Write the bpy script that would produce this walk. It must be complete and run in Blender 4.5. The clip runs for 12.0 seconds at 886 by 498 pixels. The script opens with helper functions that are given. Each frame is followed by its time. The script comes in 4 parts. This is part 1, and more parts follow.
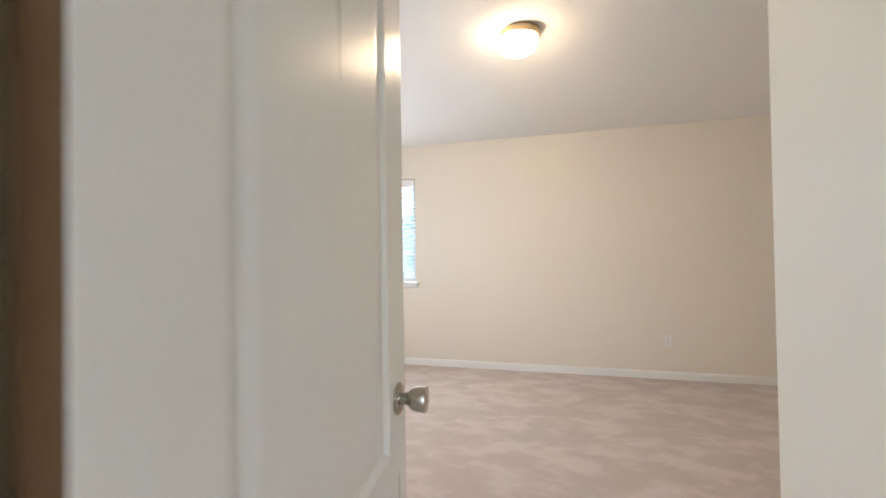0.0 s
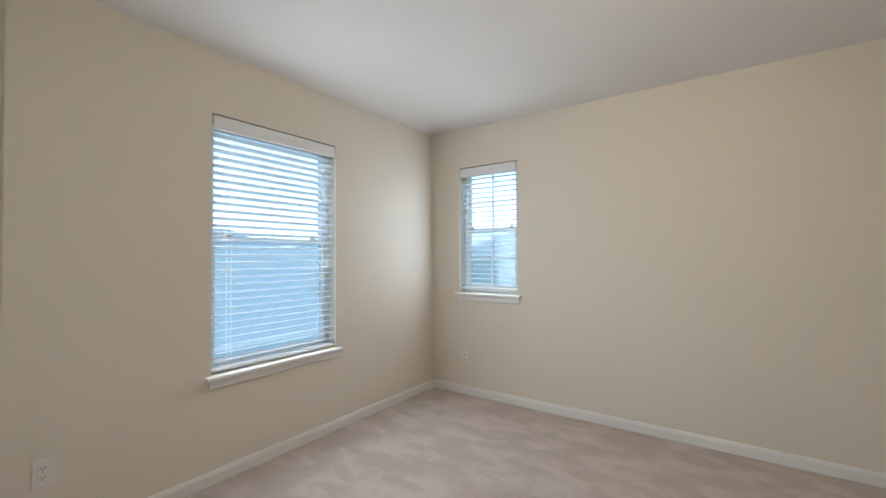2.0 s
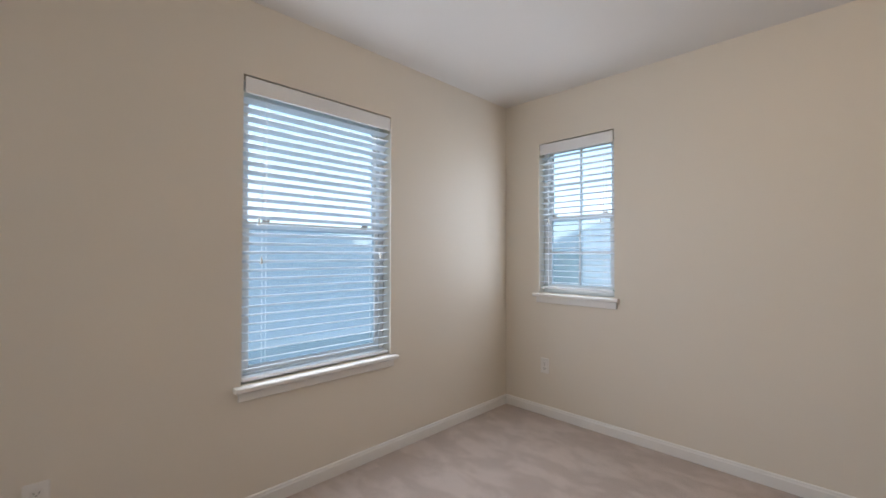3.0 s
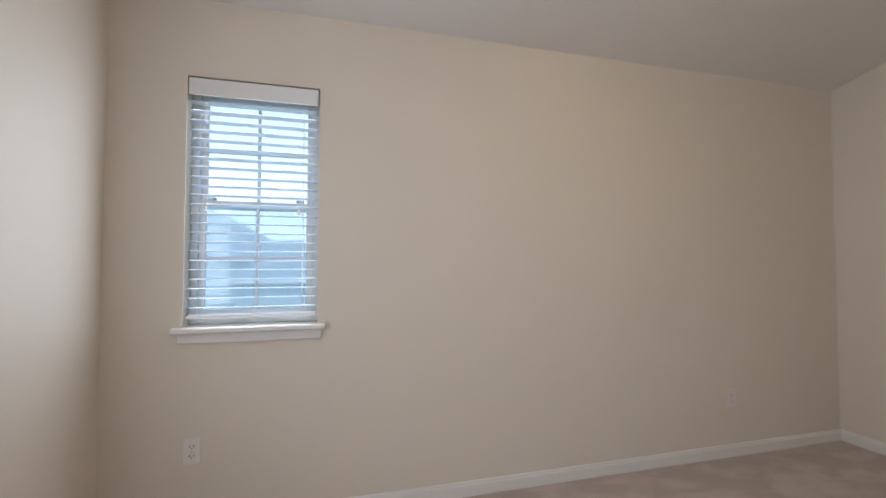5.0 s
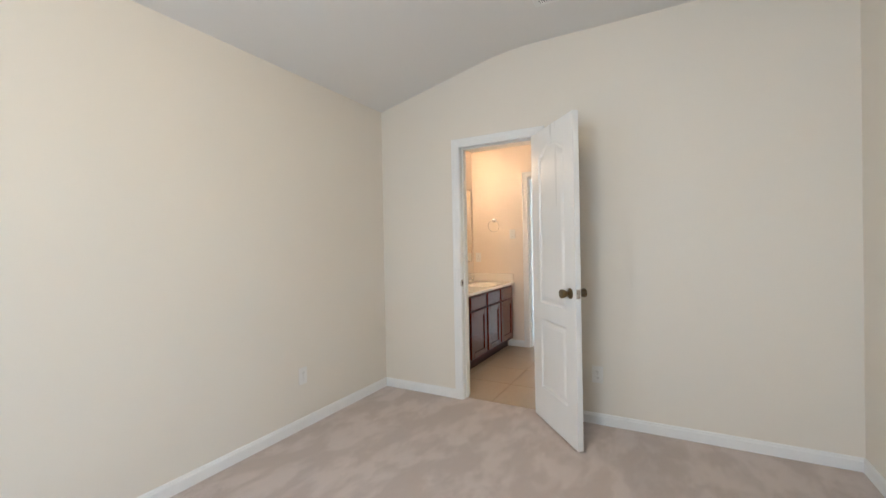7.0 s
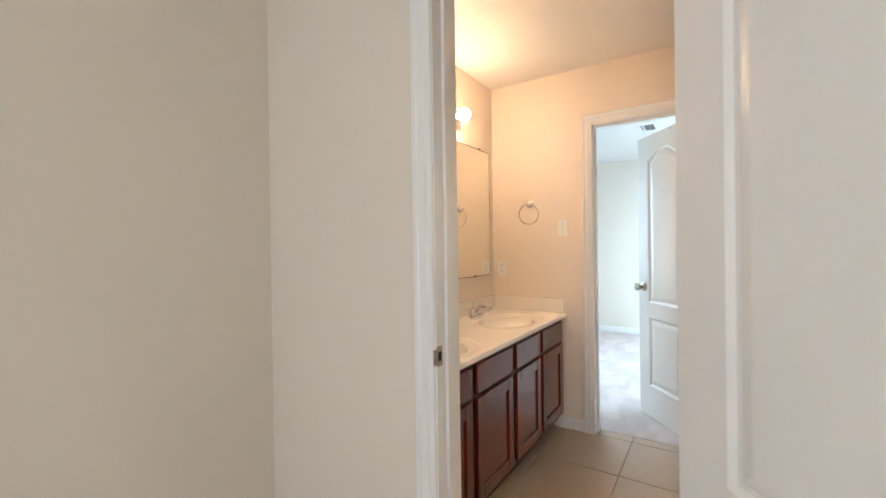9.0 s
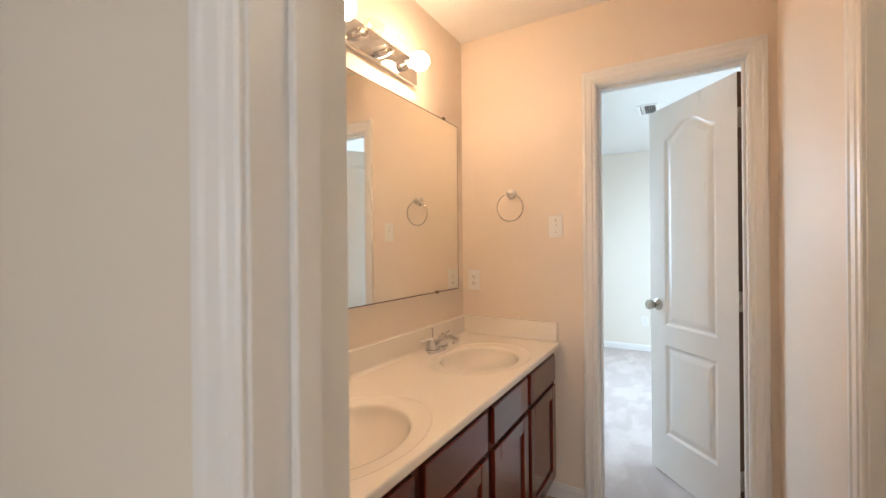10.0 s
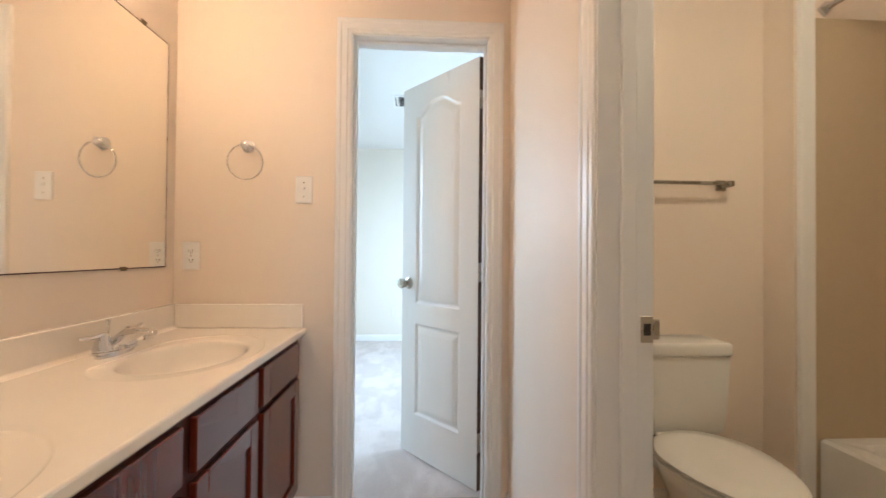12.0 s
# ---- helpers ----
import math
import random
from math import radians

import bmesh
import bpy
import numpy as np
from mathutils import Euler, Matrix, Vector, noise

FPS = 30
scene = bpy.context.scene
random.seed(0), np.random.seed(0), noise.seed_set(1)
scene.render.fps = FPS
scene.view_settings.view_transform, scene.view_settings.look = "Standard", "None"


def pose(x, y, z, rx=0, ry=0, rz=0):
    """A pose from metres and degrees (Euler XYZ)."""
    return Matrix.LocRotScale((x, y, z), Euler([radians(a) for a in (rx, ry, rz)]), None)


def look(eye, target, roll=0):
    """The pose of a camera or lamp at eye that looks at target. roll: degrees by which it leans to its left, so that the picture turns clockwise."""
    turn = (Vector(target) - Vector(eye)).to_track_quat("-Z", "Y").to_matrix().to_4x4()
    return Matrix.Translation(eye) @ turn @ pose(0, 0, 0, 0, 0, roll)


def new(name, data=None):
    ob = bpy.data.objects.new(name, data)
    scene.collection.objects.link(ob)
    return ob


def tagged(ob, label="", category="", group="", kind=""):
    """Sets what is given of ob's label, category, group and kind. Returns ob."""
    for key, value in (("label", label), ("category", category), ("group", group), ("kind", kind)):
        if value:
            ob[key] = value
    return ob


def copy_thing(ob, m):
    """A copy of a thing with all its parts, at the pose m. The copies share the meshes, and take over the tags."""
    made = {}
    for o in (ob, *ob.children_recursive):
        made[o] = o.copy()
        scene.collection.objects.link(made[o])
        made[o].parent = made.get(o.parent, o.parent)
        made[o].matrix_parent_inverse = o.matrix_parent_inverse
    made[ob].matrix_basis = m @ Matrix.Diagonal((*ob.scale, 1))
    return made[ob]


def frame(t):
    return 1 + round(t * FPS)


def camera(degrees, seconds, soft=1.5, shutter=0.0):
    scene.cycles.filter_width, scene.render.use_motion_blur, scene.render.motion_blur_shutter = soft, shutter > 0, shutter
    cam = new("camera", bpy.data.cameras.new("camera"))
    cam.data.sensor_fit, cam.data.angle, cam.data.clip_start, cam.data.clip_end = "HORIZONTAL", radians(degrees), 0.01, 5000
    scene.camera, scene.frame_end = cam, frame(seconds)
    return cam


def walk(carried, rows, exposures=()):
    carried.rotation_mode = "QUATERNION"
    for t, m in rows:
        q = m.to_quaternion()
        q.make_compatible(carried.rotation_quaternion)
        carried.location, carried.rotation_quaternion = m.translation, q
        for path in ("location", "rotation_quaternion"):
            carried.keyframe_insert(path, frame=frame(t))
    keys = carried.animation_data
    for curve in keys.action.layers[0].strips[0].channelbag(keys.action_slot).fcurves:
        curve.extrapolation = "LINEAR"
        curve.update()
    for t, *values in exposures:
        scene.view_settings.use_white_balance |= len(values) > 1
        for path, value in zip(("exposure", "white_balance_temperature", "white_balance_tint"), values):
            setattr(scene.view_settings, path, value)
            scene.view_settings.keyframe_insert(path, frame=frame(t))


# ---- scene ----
LAMP, BULBS, SKY = 23.0, 34.0, 0.15
TLAMP = 13.5
# watts by window; the last two are fill through added, unseen windows
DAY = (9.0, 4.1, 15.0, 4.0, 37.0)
cam = camera(94.6, 12.0, shutter=0.2)
PATH = [
    (0, (2.388, -4.355, 1.231), (1.868, -2.424, 1.257), -0.9),
    (0.3, (2.426, -4.072, 1.26), (1.957, -2.127, 1.264), -0.6),
    (0.5, (2.467, -3.921, 1.243), (2.031, -1.97, 1.264), -0.7),
    (0.6, (2.481, -3.848, 1.246), (2.067, -1.892, 1.257), -0.7),
    (0.9, (2.447, -3.656, 1.261), (2.109, -1.684, 1.26), -0.6),
    (1, (2.445, -3.58, 1.272), (2.093, -1.611, 1.28), -0.5),
    (1.5, (2.426, -3.362, 1.27), (1.767, -1.474, 1.295), -0.3),
    (2, (2.389, -3.209, 1.268), (1.235, -1.575, 1.303), -0.3),
    (2.5, (2.255, -3.047, 1.24), (0.829, -1.645, 1.268), -0.0),
    (2.7, (2.174, -2.947, 1.236), (0.715, -1.579, 1.263), 0.0),
    (4.3, (1.358, -2.071, 1.156), (1.019, -0.101, 1.206), 0.6),
    (4.5, (1.25, -2.024, 1.16), (1.164, -0.026, 1.209), 0.4),
    (5, (0.984, -2.09, 1.229), (1.489, -0.156, 1.293), 0.1),
    (5.5, (0.712, -2.343, 1.276), (1.755, -0.637, 1.338), -0.6),
    (6, (0.772, -2.431, 1.283), (2.207, -1.04, 1.32), -0.8),
    (6.5, (1.065, -2.385, 1.244), (2.724, -1.269, 1.247), -1.0),
    (7, (1.424, -2.232, 1.246), (3.178, -1.27, 1.231), -1.1),
    (7.2, (1.595, -2.15, 1.255), (3.346, -1.184, 1.25), -0.9),
    (8.8, (3.235, -1.519, 1.257), (4.911, -0.428, 1.24), -0.8),
    (9, (3.436, -1.428, 1.254), (5.105, -0.326, 1.245), -0.8),
    (9.5, (3.834, -1.19, 1.283), (5.521, -0.117, 1.27), -0.6),
    (10, (4.156, -1.108, 1.265), (5.888, -0.108, 1.265), -0.5),
    (10.5, (4.317, -1.098, 1.216), (6.111, -0.213, 1.227), -0.3),
    (11, (4.368, -1.098, 1.124), (6.242, -0.401, 1.138), -0.0),
    (11.5, (4.4, -1.1, 1.096), (6.363, -0.717, 1.112), 0.3),
    (12, (4.47, -1.067, 1.107), (6.467, -1.175, 1.131), 0.5),
]
EXPOSURES = [
    (0, 1.76, 6980, 15), (0.8, 1.56, 6780, 13), (1.0, 1.53, 6730, 12), (1.5, 1.28, 6630, 11), (2.5, 0.93, 6980, 14), (4.3, 0.68, 7010, 27),
    (4.6, 0.73, 6960, 26), (5.0, 0.91, 6860, 19), (5.5, 1.24, 6710, 14), (6.0, 1.48, 6840, 15), (6.5, 1.73, 6210, 9), (7.0, 1.88, 6210, 10),
    (9.0, 1.85, 6470, 13), (9.5, 1.78, 6420, 13), (10.0, 1.64, 6750, 16), (10.5, 1.58, 6650, 15), (11.0, 1.65, 6550, 14), (11.5, 1.72, 6350, 12),
    (12.0, 1.77, 6300, 13),
]
walk(cam, [(t, look(eye, target, roll)) for t, eye, target, roll in PATH], EXPOSURES)

# ---- world, sun, exposure ----
world = bpy.data.worlds.new("sky")
scene.world = world
world.use_nodes = True
wn = world.node_tree.nodes
sky = wn.new("ShaderNodeTexSky")
sky.sky_type, sky.sun_disc = "NISHITA", False
sky.dust_density, sky.air_density = 1.5, 1.0
sky.sun_elevation, sky.sun_rotation = radians(48), radians(150)
haze = wn.new("ShaderNodeMix")
haze.data_type, haze.blend_type = "RGBA", "ADD"
haze.inputs[0].default_value, haze.inputs[7].default_value = 1.0, (1.75, 2.6, 3.15, 1)
world.node_tree.links.new(sky.outputs[0], haze.inputs[6])
world.node_tree.links.new(haze.outputs[2], wn["Background"].inputs[0])
wn["Background"].inputs[1].default_value = SKY
sun = new("sun", bpy.data.lights.new("sun", "SUN"))
sun.data.energy, sun.data.angle, sun.data.color = 1.6, radians(0.6), (1, 0.95, 0.88)
sun.matrix_world = look((5, -9, 12), (0, 0, 0))


# daylight in the window openings, with fill from two added, unseen windows
def window_light(name, place, turn, w, h, watts, color=(0.73, 0.855, 1.0)):
    a = new(name, bpy.data.lights.new(name, "AREA"))
    a.data.shape, a.data.size, a.data.size_y, a.data.energy, a.data.color = "RECTANGLE", w, h, watts, color
    a.matrix_world = pose(*place, *turn)


window_light("west_window_daylight", (-0.012, -1.643, 1.30), (90, 0, -90), 0.84, 1.34, DAY[0])
window_light("north_window_daylight", (0.607, 0.012, 1.46), (90, 0, 180), 0.54, 1.02, DAY[1])
window_light("west_sash_daylight", (-0.068, -1.643, 1.30), (90, 0, -90), 0.80, 1.34, 1.6, (0.55, 0.8, 1.0))
window_light("north_sash_daylight", (0.607, 0.068, 1.46), (90, 0, 180), 0.50, 1.02, 0.8, (0.55, 0.8, 1.0))
window_light("far_bedroom_daylight", (7.9, 0.137, 1.375), (56, 0, 180), 1.3, 1.2, DAY[2], (0.55, 0.78, 1.0))
# fill for the far bedroom, from an added, unseen south window
window_light("far_bedroom_fill_light", (8.25, -3.735, 1.375), (56, 0, 0), 1.8, 1.2, DAY[4], (0.55, 0.78, 1.0))
# fill for the bedroom, from a window added in the unseen hall
window_light("hall_fill_light", (2.4, -6.015, 1.4), (90, 0, 0), 1.5, 1.6, DAY[3])


# ---- materials ----
def node(nt, kind, **values):
    n = nt.nodes.new(kind)
    for k, v in values.items():
        n.inputs[k.replace("_", " ")].default_value = v
    return n


def material(name, color, rough=0.5, metal=0.0, vary=0.06, big=1.5, fine=60.0, bump=0.1, coat=0.0, stretch=(1, 1, 1), dark=None, rvary=0.08, dist=0.001):
    """A surface with large soft unevenness, fine grain, uneven gloss and relief."""
    m = bpy.data.materials.new(name)
    m.use_nodes = True
    nt = m.node_tree
    b = nt.nodes["Principled BSDF"]
    co = nt.nodes.new("ShaderNodeTexCoord")
    mp = node(nt, "ShaderNodeMapping", Scale=stretch)
    nt.links.new(co.outputs["Object"], mp.inputs[0])
    n1 = node(nt, "ShaderNodeTexNoise", Scale=big, Detail=4.0, Roughness=0.55)
    n2 = node(nt, "ShaderNodeTexNoise", Scale=fine, Detail=3.0, Roughness=0.6)
    for n in (n1, n2):
        nt.links.new(mp.outputs[0], n.inputs["Vector"])
    add = nt.nodes.new("ShaderNodeMath")
    add.operation = "MULTIPLY_ADD"
    add.inputs[1].default_value = 0.4
    nt.links.new(n2.outputs[0], add.inputs[0])
    half = nt.nodes.new("ShaderNodeMath")
    half.operation = "MULTIPLY"
    half.inputs[1].default_value = 0.6
    nt.links.new(n1.outputs[0], half.inputs[0])
    nt.links.new(half.outputs[0], add.inputs[2])
    ramp = nt.nodes.new("ShaderNodeValToRGB")
    lo = dark or [c * (1 - vary * 2) for c in color]
    ramp.color_ramp.elements[0].position, ramp.color_ramp.elements[1].position = 0.32, 0.66
    ramp.color_ramp.elements[0].color, ramp.color_ramp.elements[1].color = (*lo, 1), (*color, 1)
    nt.links.new(add.outputs[0], ramp.inputs[0])
    nt.links.new(ramp.outputs[0], b.inputs["Base Color"])
    rr = node(nt, "ShaderNodeMapRange")
    rr.inputs["To Min"].default_value, rr.inputs["To Max"].default_value = max(0.02, rough - rvary), min(1, rough + rvary)
    nt.links.new(n1.outputs[0], rr.inputs[0])
    nt.links.new(rr.outputs[0], b.inputs["Roughness"])
    b.inputs["Metallic"].default_value = metal
    b.inputs["Coat Weight"].default_value = coat
    if bump:
        bp = node(nt, "ShaderNodeBump", Strength=bump, Distance=dist)
        nt.links.new(n2.outputs[0], bp.inputs["Height"])
        nt.links.new(bp.outputs[0], b.inputs["Normal"])
    return m


def carpet_material(name, low, high):
    """Cut pile: brushed patches where the nap lies the other way, and tufts."""
    m = material(name, low, 0.95, 0, 0.05, 2.0, 700.0, 0.8, dist=0.004)
    nt = m.node_tree
    b = nt.nodes["Principled BSDF"]
    co = nt.nodes.new("ShaderNodeTexCoord")
    stroke = node(nt, "ShaderNodeTexNoise", Scale=3.4, Detail=5.0, Roughness=0.6, Distortion=0.35)
    patch = node(nt, "ShaderNodeTexNoise", Scale=6.2, Detail=5.0, Roughness=0.6, Distortion=0.4)
    tuft = node(nt, "ShaderNodeTexNoise", Scale=260.0, Detail=2.0)
    along = node(nt, "ShaderNodeMapping", Rotation=(0, 0, 0.55), Scale=(0.75, 1.3, 1))
    across = node(nt, "ShaderNodeMapping", Rotation=(0, 0, -0.75), Scale=(0.7, 1.3, 1))
    for mp, n in ((along, stroke), (across, patch)):
        nt.links.new(co.outputs["Object"], mp.inputs[0])
        nt.links.new(mp.outputs[0], n.inputs["Vector"])
    nt.links.new(co.outputs["Object"], tuft.inputs["Vector"])
    mul = nt.nodes.new("ShaderNodeMath")
    mul.operation = "MULTIPLY"
    nt.links.new(stroke.outputs[0], mul.inputs[0])
    nt.links.new(patch.outputs[0], mul.inputs[1])
    r = nt.nodes.new("ShaderNodeValToRGB")
    r.color_ramp.elements[0].position, r.color_ramp.elements[1].position = 0.21, 0.315
    r.color_ramp.elements[0].color, r.color_ramp.elements[1].color = (*low, 1), (*high, 1)
    nt.links.new(mul.outputs[0], r.inputs[0])
    mix = nt.nodes.new("ShaderNodeMix")
    mix.data_type, mix.blend_type = "RGBA", "MULTIPLY"
    mix.inputs[0].default_value = 1.0
    tr = nt.nodes.new("ShaderNodeValToRGB")
    tr.color_ramp.elements[0].position, tr.color_ramp.elements[1].position = 0.3, 0.7
    tr.color_ramp.elements[0].color, tr.color_ramp.elements[1].color = (0.82, 0.82, 0.82, 1), (1.1, 1.1, 1.1, 1)
    nt.links.new(tuft.outputs[0], tr.inputs[0])
    nt.links.new(r.outputs[0], mix.inputs[6])
    nt.links.new(tr.outputs[0], mix.inputs[7])
    nt.links.new(mix.outputs[2], b.inputs["Base Color"])
    b.inputs["Sheen Weight"].default_value = 0.15
    return m


def glow_material(name, color, strength):
    m = bpy.data.materials.new(name)
    m.use_nodes = True
    b = m.node_tree.nodes["Principled BSDF"]
    b.inputs["Base Color"].default_value = (0.9, 0.88, 0.85, 1)
    b.inputs["Emission Color"].default_value = (*color, 1)
    b.inputs["Emission Strength"].default_value = strength
    return m


def glass_material(name, tint=(1, 1, 1), gloss=0.05):
    m = bpy.data.materials.new(name)
    m.use_nodes = True
    nt = m.node_tree
    nt.nodes.clear()
    out, mx = nt.nodes.new("ShaderNodeOutputMaterial"), nt.nodes.new("ShaderNodeMixShader")
    tr, gl = nt.nodes.new("ShaderNodeBsdfTransparent"), nt.nodes.new("ShaderNodeBsdfGlossy")
    tr.inputs[0].default_value, gl.inputs["Roughness"].default_value = (*tint, 1), 0.02
    mx.inputs[0].default_value = gloss
    nt.links.new(tr.outputs[0], mx.inputs[1])
    nt.links.new(gl.outputs[0], mx.inputs[2])
    nt.links.new(mx.outputs[0], out.inputs[0])
    return m


WALL = material("wall_paint", (0.768, 0.708, 0.616), 0.62, 0, 0.012, 0.9, 140, 0.12, dist=0.0006)
BATH_WALL = material("bath_wall_paint", (0.82, 0.715, 0.605), 0.5, 0, 0.012, 0.9, 140, 0.12, dist=0.0006)
CEIL = material("ceiling_paint", (0.78, 0.76, 0.73), 0.8, 0, 0.015, 0.8, 110, 0.2, dist=0.001)
TRIM = material("trim_paint", (0.82, 0.81, 0.785), 0.32, 0, 0.015, 1.5, 40, 0.05)
DOORPAINT = material("door_paint", (0.82, 0.81, 0.785), 0.3, 0, 0.015, 1.2, 30, 0.3, stretch=(6, 6, 0.6))
BLIND = material("blind_vinyl", (0.84, 0.85, 0.86), 0.4, 0, 0.02, 2, 50, 0.05)
VINYL = material("window_vinyl", (0.8, 0.8, 0.79), 0.35, 0, 0.03, 3, 50, 0.05)
CARPET = carpet_material("carpet", (0.555, 0.468, 0.422), (0.66, 0.57, 0.523))
TILE = material("floor_tile", (0.47, 0.355, 0.245), 0.35, 0, 0.08, 3, 30, 0.08)
GROUT = material("grout", (0.42, 0.32, 0.225), 0.9, 0, 0.1, 5, 120, 0.3)
CHERRY = material("cherry_wood", (0.15, 0.022, 0.010), 0.24, 0, 0.1, 1.2, 14, 0.04, coat=0.5, stretch=(7, 7, 0.35), dark=(0.095, 0.014, 0.007))
# cherry darkened for the shade between the fronts; also on toe kick, mirror edge
CHERRY_DARK = material("shaded_cherry", (0.085, 0.018, 0.012), 0.4, 0, 0.1, 3, 20, 0.05)
MARBLE = material("cultured_marble", (0.90, 0.84, 0.755), 0.18, 0, 0.02, 1.5, 8, 0.0)
CHROME = material("chrome", (0.75, 0.75, 0.76), 0.08, 1.0, 0.03, 5, 40, 0.0, rvary=0.03)
NICKEL = material("satin_nickel", (0.50, 0.46, 0.40), 0.28, 1.0, 0.06, 8, 60, 0.03)
BRONZE = material("antique_brass", (0.20, 0.15, 0.09), 0.3, 1.0, 0.12, 10, 60, 0.03)
DARK = material("dark_slot", (0.02, 0.018, 0.016), 0.6, 0, 0.1, 5, 40, 0)
SLOT = material("outlet_slot", (0.06, 0.05, 0.045), 0.6, 0, 0.1, 5, 40, 0)
PLATE_WHITE = material("white_plate_plastic", (0.84, 0.82, 0.78), 0.3, 0, 0.02, 5, 40, 0.02)
PLATE = material("plate_plastic", (0.81, 0.785, 0.745), 0.3, 0, 0.02, 5, 40, 0.02)
RAWWOOD = material("raw_door_edge", (0.105, 0.043, 0.010), 0.85, 0, 0.15, 3, 30, 0.2, stretch=(8, 8, 0.5))
PORCELAIN = material("porcelain", (0.83, 0.81, 0.76), 0.12, 0, 0.015, 2, 10, 0)
SURROUND = material("tub_surround", (0.55, 0.43, 0.29), 0.5, 0, 0.03, 1.5, 20, 0.05)
MIRROR = material("mirror_silver", (0.90, 0.89, 0.84), 0.02, 1.0, 0.004, 1, 10, 0, rvary=0.01)
GLASS = glass_material("window_glass", (0.87, 0.95, 1.0), 0.04)
BULBGLASS = glass_material("clear_bulb_glass", (0.97, 0.96, 0.93), 0.16)
GLOBE = glow_material("lit_ceiling_globe", (1.0, 0.80, 0.55), LAMP)
SHOULDER = glow_material("lit_bowl_shoulder", (1.0, 0.80, 0.55), LAMP * 0.32)
GLOBE_2 = glow_material("lit_toilet_room_globe", (1.0, 0.87, 0.64), TLAMP)
BULB = glow_material("lit_bulb", (1.0, 0.70, 0.44), BULBS)
SHINGLE = material("shingle", (0.215, 0.26, 0.295), 0.9, 0, 0.2, 2, 14, 0.5, dist=0.02)
SIDING = material("house_siding", (0.27, 0.325, 0.345), 0.7, 0, 0.06, 0.8, 6, 0.2)
FASCIA = material("white_fascia", (0.7, 0.7, 0.7), 0.5, 0, 0.03, 1, 9, 0.1)
HGLASS = material("far_window_glass", (0.10, 0.14, 0.18), 0.08, 0, 0.1, 1, 6, 0)
GRASS = material("grass", (0.10, 0.16, 0.05), 0.95, 0, 0.25, 0.4, 8, 0.5, dist=0.05)
BARK = material("bark", (0.14, 0.10, 0.07), 0.9, 0, 0.25, 3, 20, 0.6, dist=0.02)
LEAF = material("leaf", (0.12, 0.20, 0.10), 0.6, 0, 0.3, 1.5, 12, 0.2)


def let_through(m, color, share):
    """Lets part of the light that falls on the far side of a thin sheet pass."""
    nt = m.node_tree
    through_it, mx = nt.nodes.new("ShaderNodeBsdfTranslucent"), nt.nodes.new("ShaderNodeMixShader")
    through_it.inputs[0].default_value, mx.inputs[0].default_value = (*color, 1), share
    nt.links.new(nt.nodes["Principled BSDF"].outputs[0], mx.inputs[1])
    nt.links.new(through_it.outputs[0], mx.inputs[2])
    nt.links.new(mx.outputs[0], nt.nodes["Material Output"].inputs[0])
    return mx


let_through(LEAF, (0.30, 0.42, 0.20), 0.5)
SLAT = material("slat_vinyl", (0.80, 0.83, 0.86), 0.45, 0, 0.02, 2, 50, 0.05)
let_through(SLAT, (0.82, 0.88, 0.93), 0.28)
SCREEN = material("insect_screen_mesh", (0.62, 0.66, 0.70), 0.8, 0, 0.04, 2, 900, 0.0)
veil = let_through(SCREEN, (0.85, 0.92, 0.97), 0.8)
gaps = SCREEN.node_tree.nodes.new("ShaderNodeBsdfTransparent")
weave = SCREEN.node_tree.nodes.new("ShaderNodeMixShader")
weave.inputs[0].default_value = 0.6
SCREEN.node_tree.links.new(veil.outputs[0], weave.inputs[1])
SCREEN.node_tree.links.new(gaps.outputs[0], weave.inputs[2])
SCREEN.node_tree.links.new(weave.outputs[0], SCREEN.node_tree.nodes["Material Output"].inputs[0])
STOREY = material("brick_storey", (0.36, 0.26, 0.21), 0.85, 0, 0.15, 1, 15, 0.4)


# ---- builders ----
def thing(name, m=Matrix(), label="", category="", group="", kind=""):
    ob = new(name)
    ob.empty_display_size = 0.1
    ob.matrix_world = m
    return tagged(ob, label, category, group, kind)


def part(name, bm, mat, parent=None, label="", smooth=False, kind="", category=""):
    me = bpy.data.meshes.new(name)
    bmesh.ops.recalc_face_normals(bm, faces=bm.faces[:])
    if smooth:
        for f in bm.faces:
            f.smooth = True
    bm.to_mesh(me)
    bm.free()
    me.materials.append(mat)
    if smooth:
        me.set_sharp_from_angle(angle=radians(38))
    ob = new(name, me)
    ob.parent = parent
    return tagged(ob, label, category, "", kind)


def box(bm, x0, x1, y0, y1, z0, z1, bevel=0.0, seg=1):
    vs = [bm.verts.new((x, y, z)) for z in (z0, z1) for x, y in ((x0, y0), (x1, y0), (x1, y1), (x0, y1))]
    fs = [bm.faces.new([vs[i] for i in q]) for q in ((3, 2, 1, 0), (4, 5, 6, 7), (0, 1, 5, 4), (1, 2, 6, 5), (2, 3, 7, 6), (3, 0, 4, 7))]
    if bevel:
        bmesh.ops.bevel(bm, geom=list({e for f in fs for e in f.edges}), offset=bevel, segments=seg, profile=0.5, affect="EDGES")
    return bm


def boxes(*rows, bevel=0.0):
    bm = bmesh.new()
    for r in rows:
        box(bm, *r, bevel=bevel)
    return bm


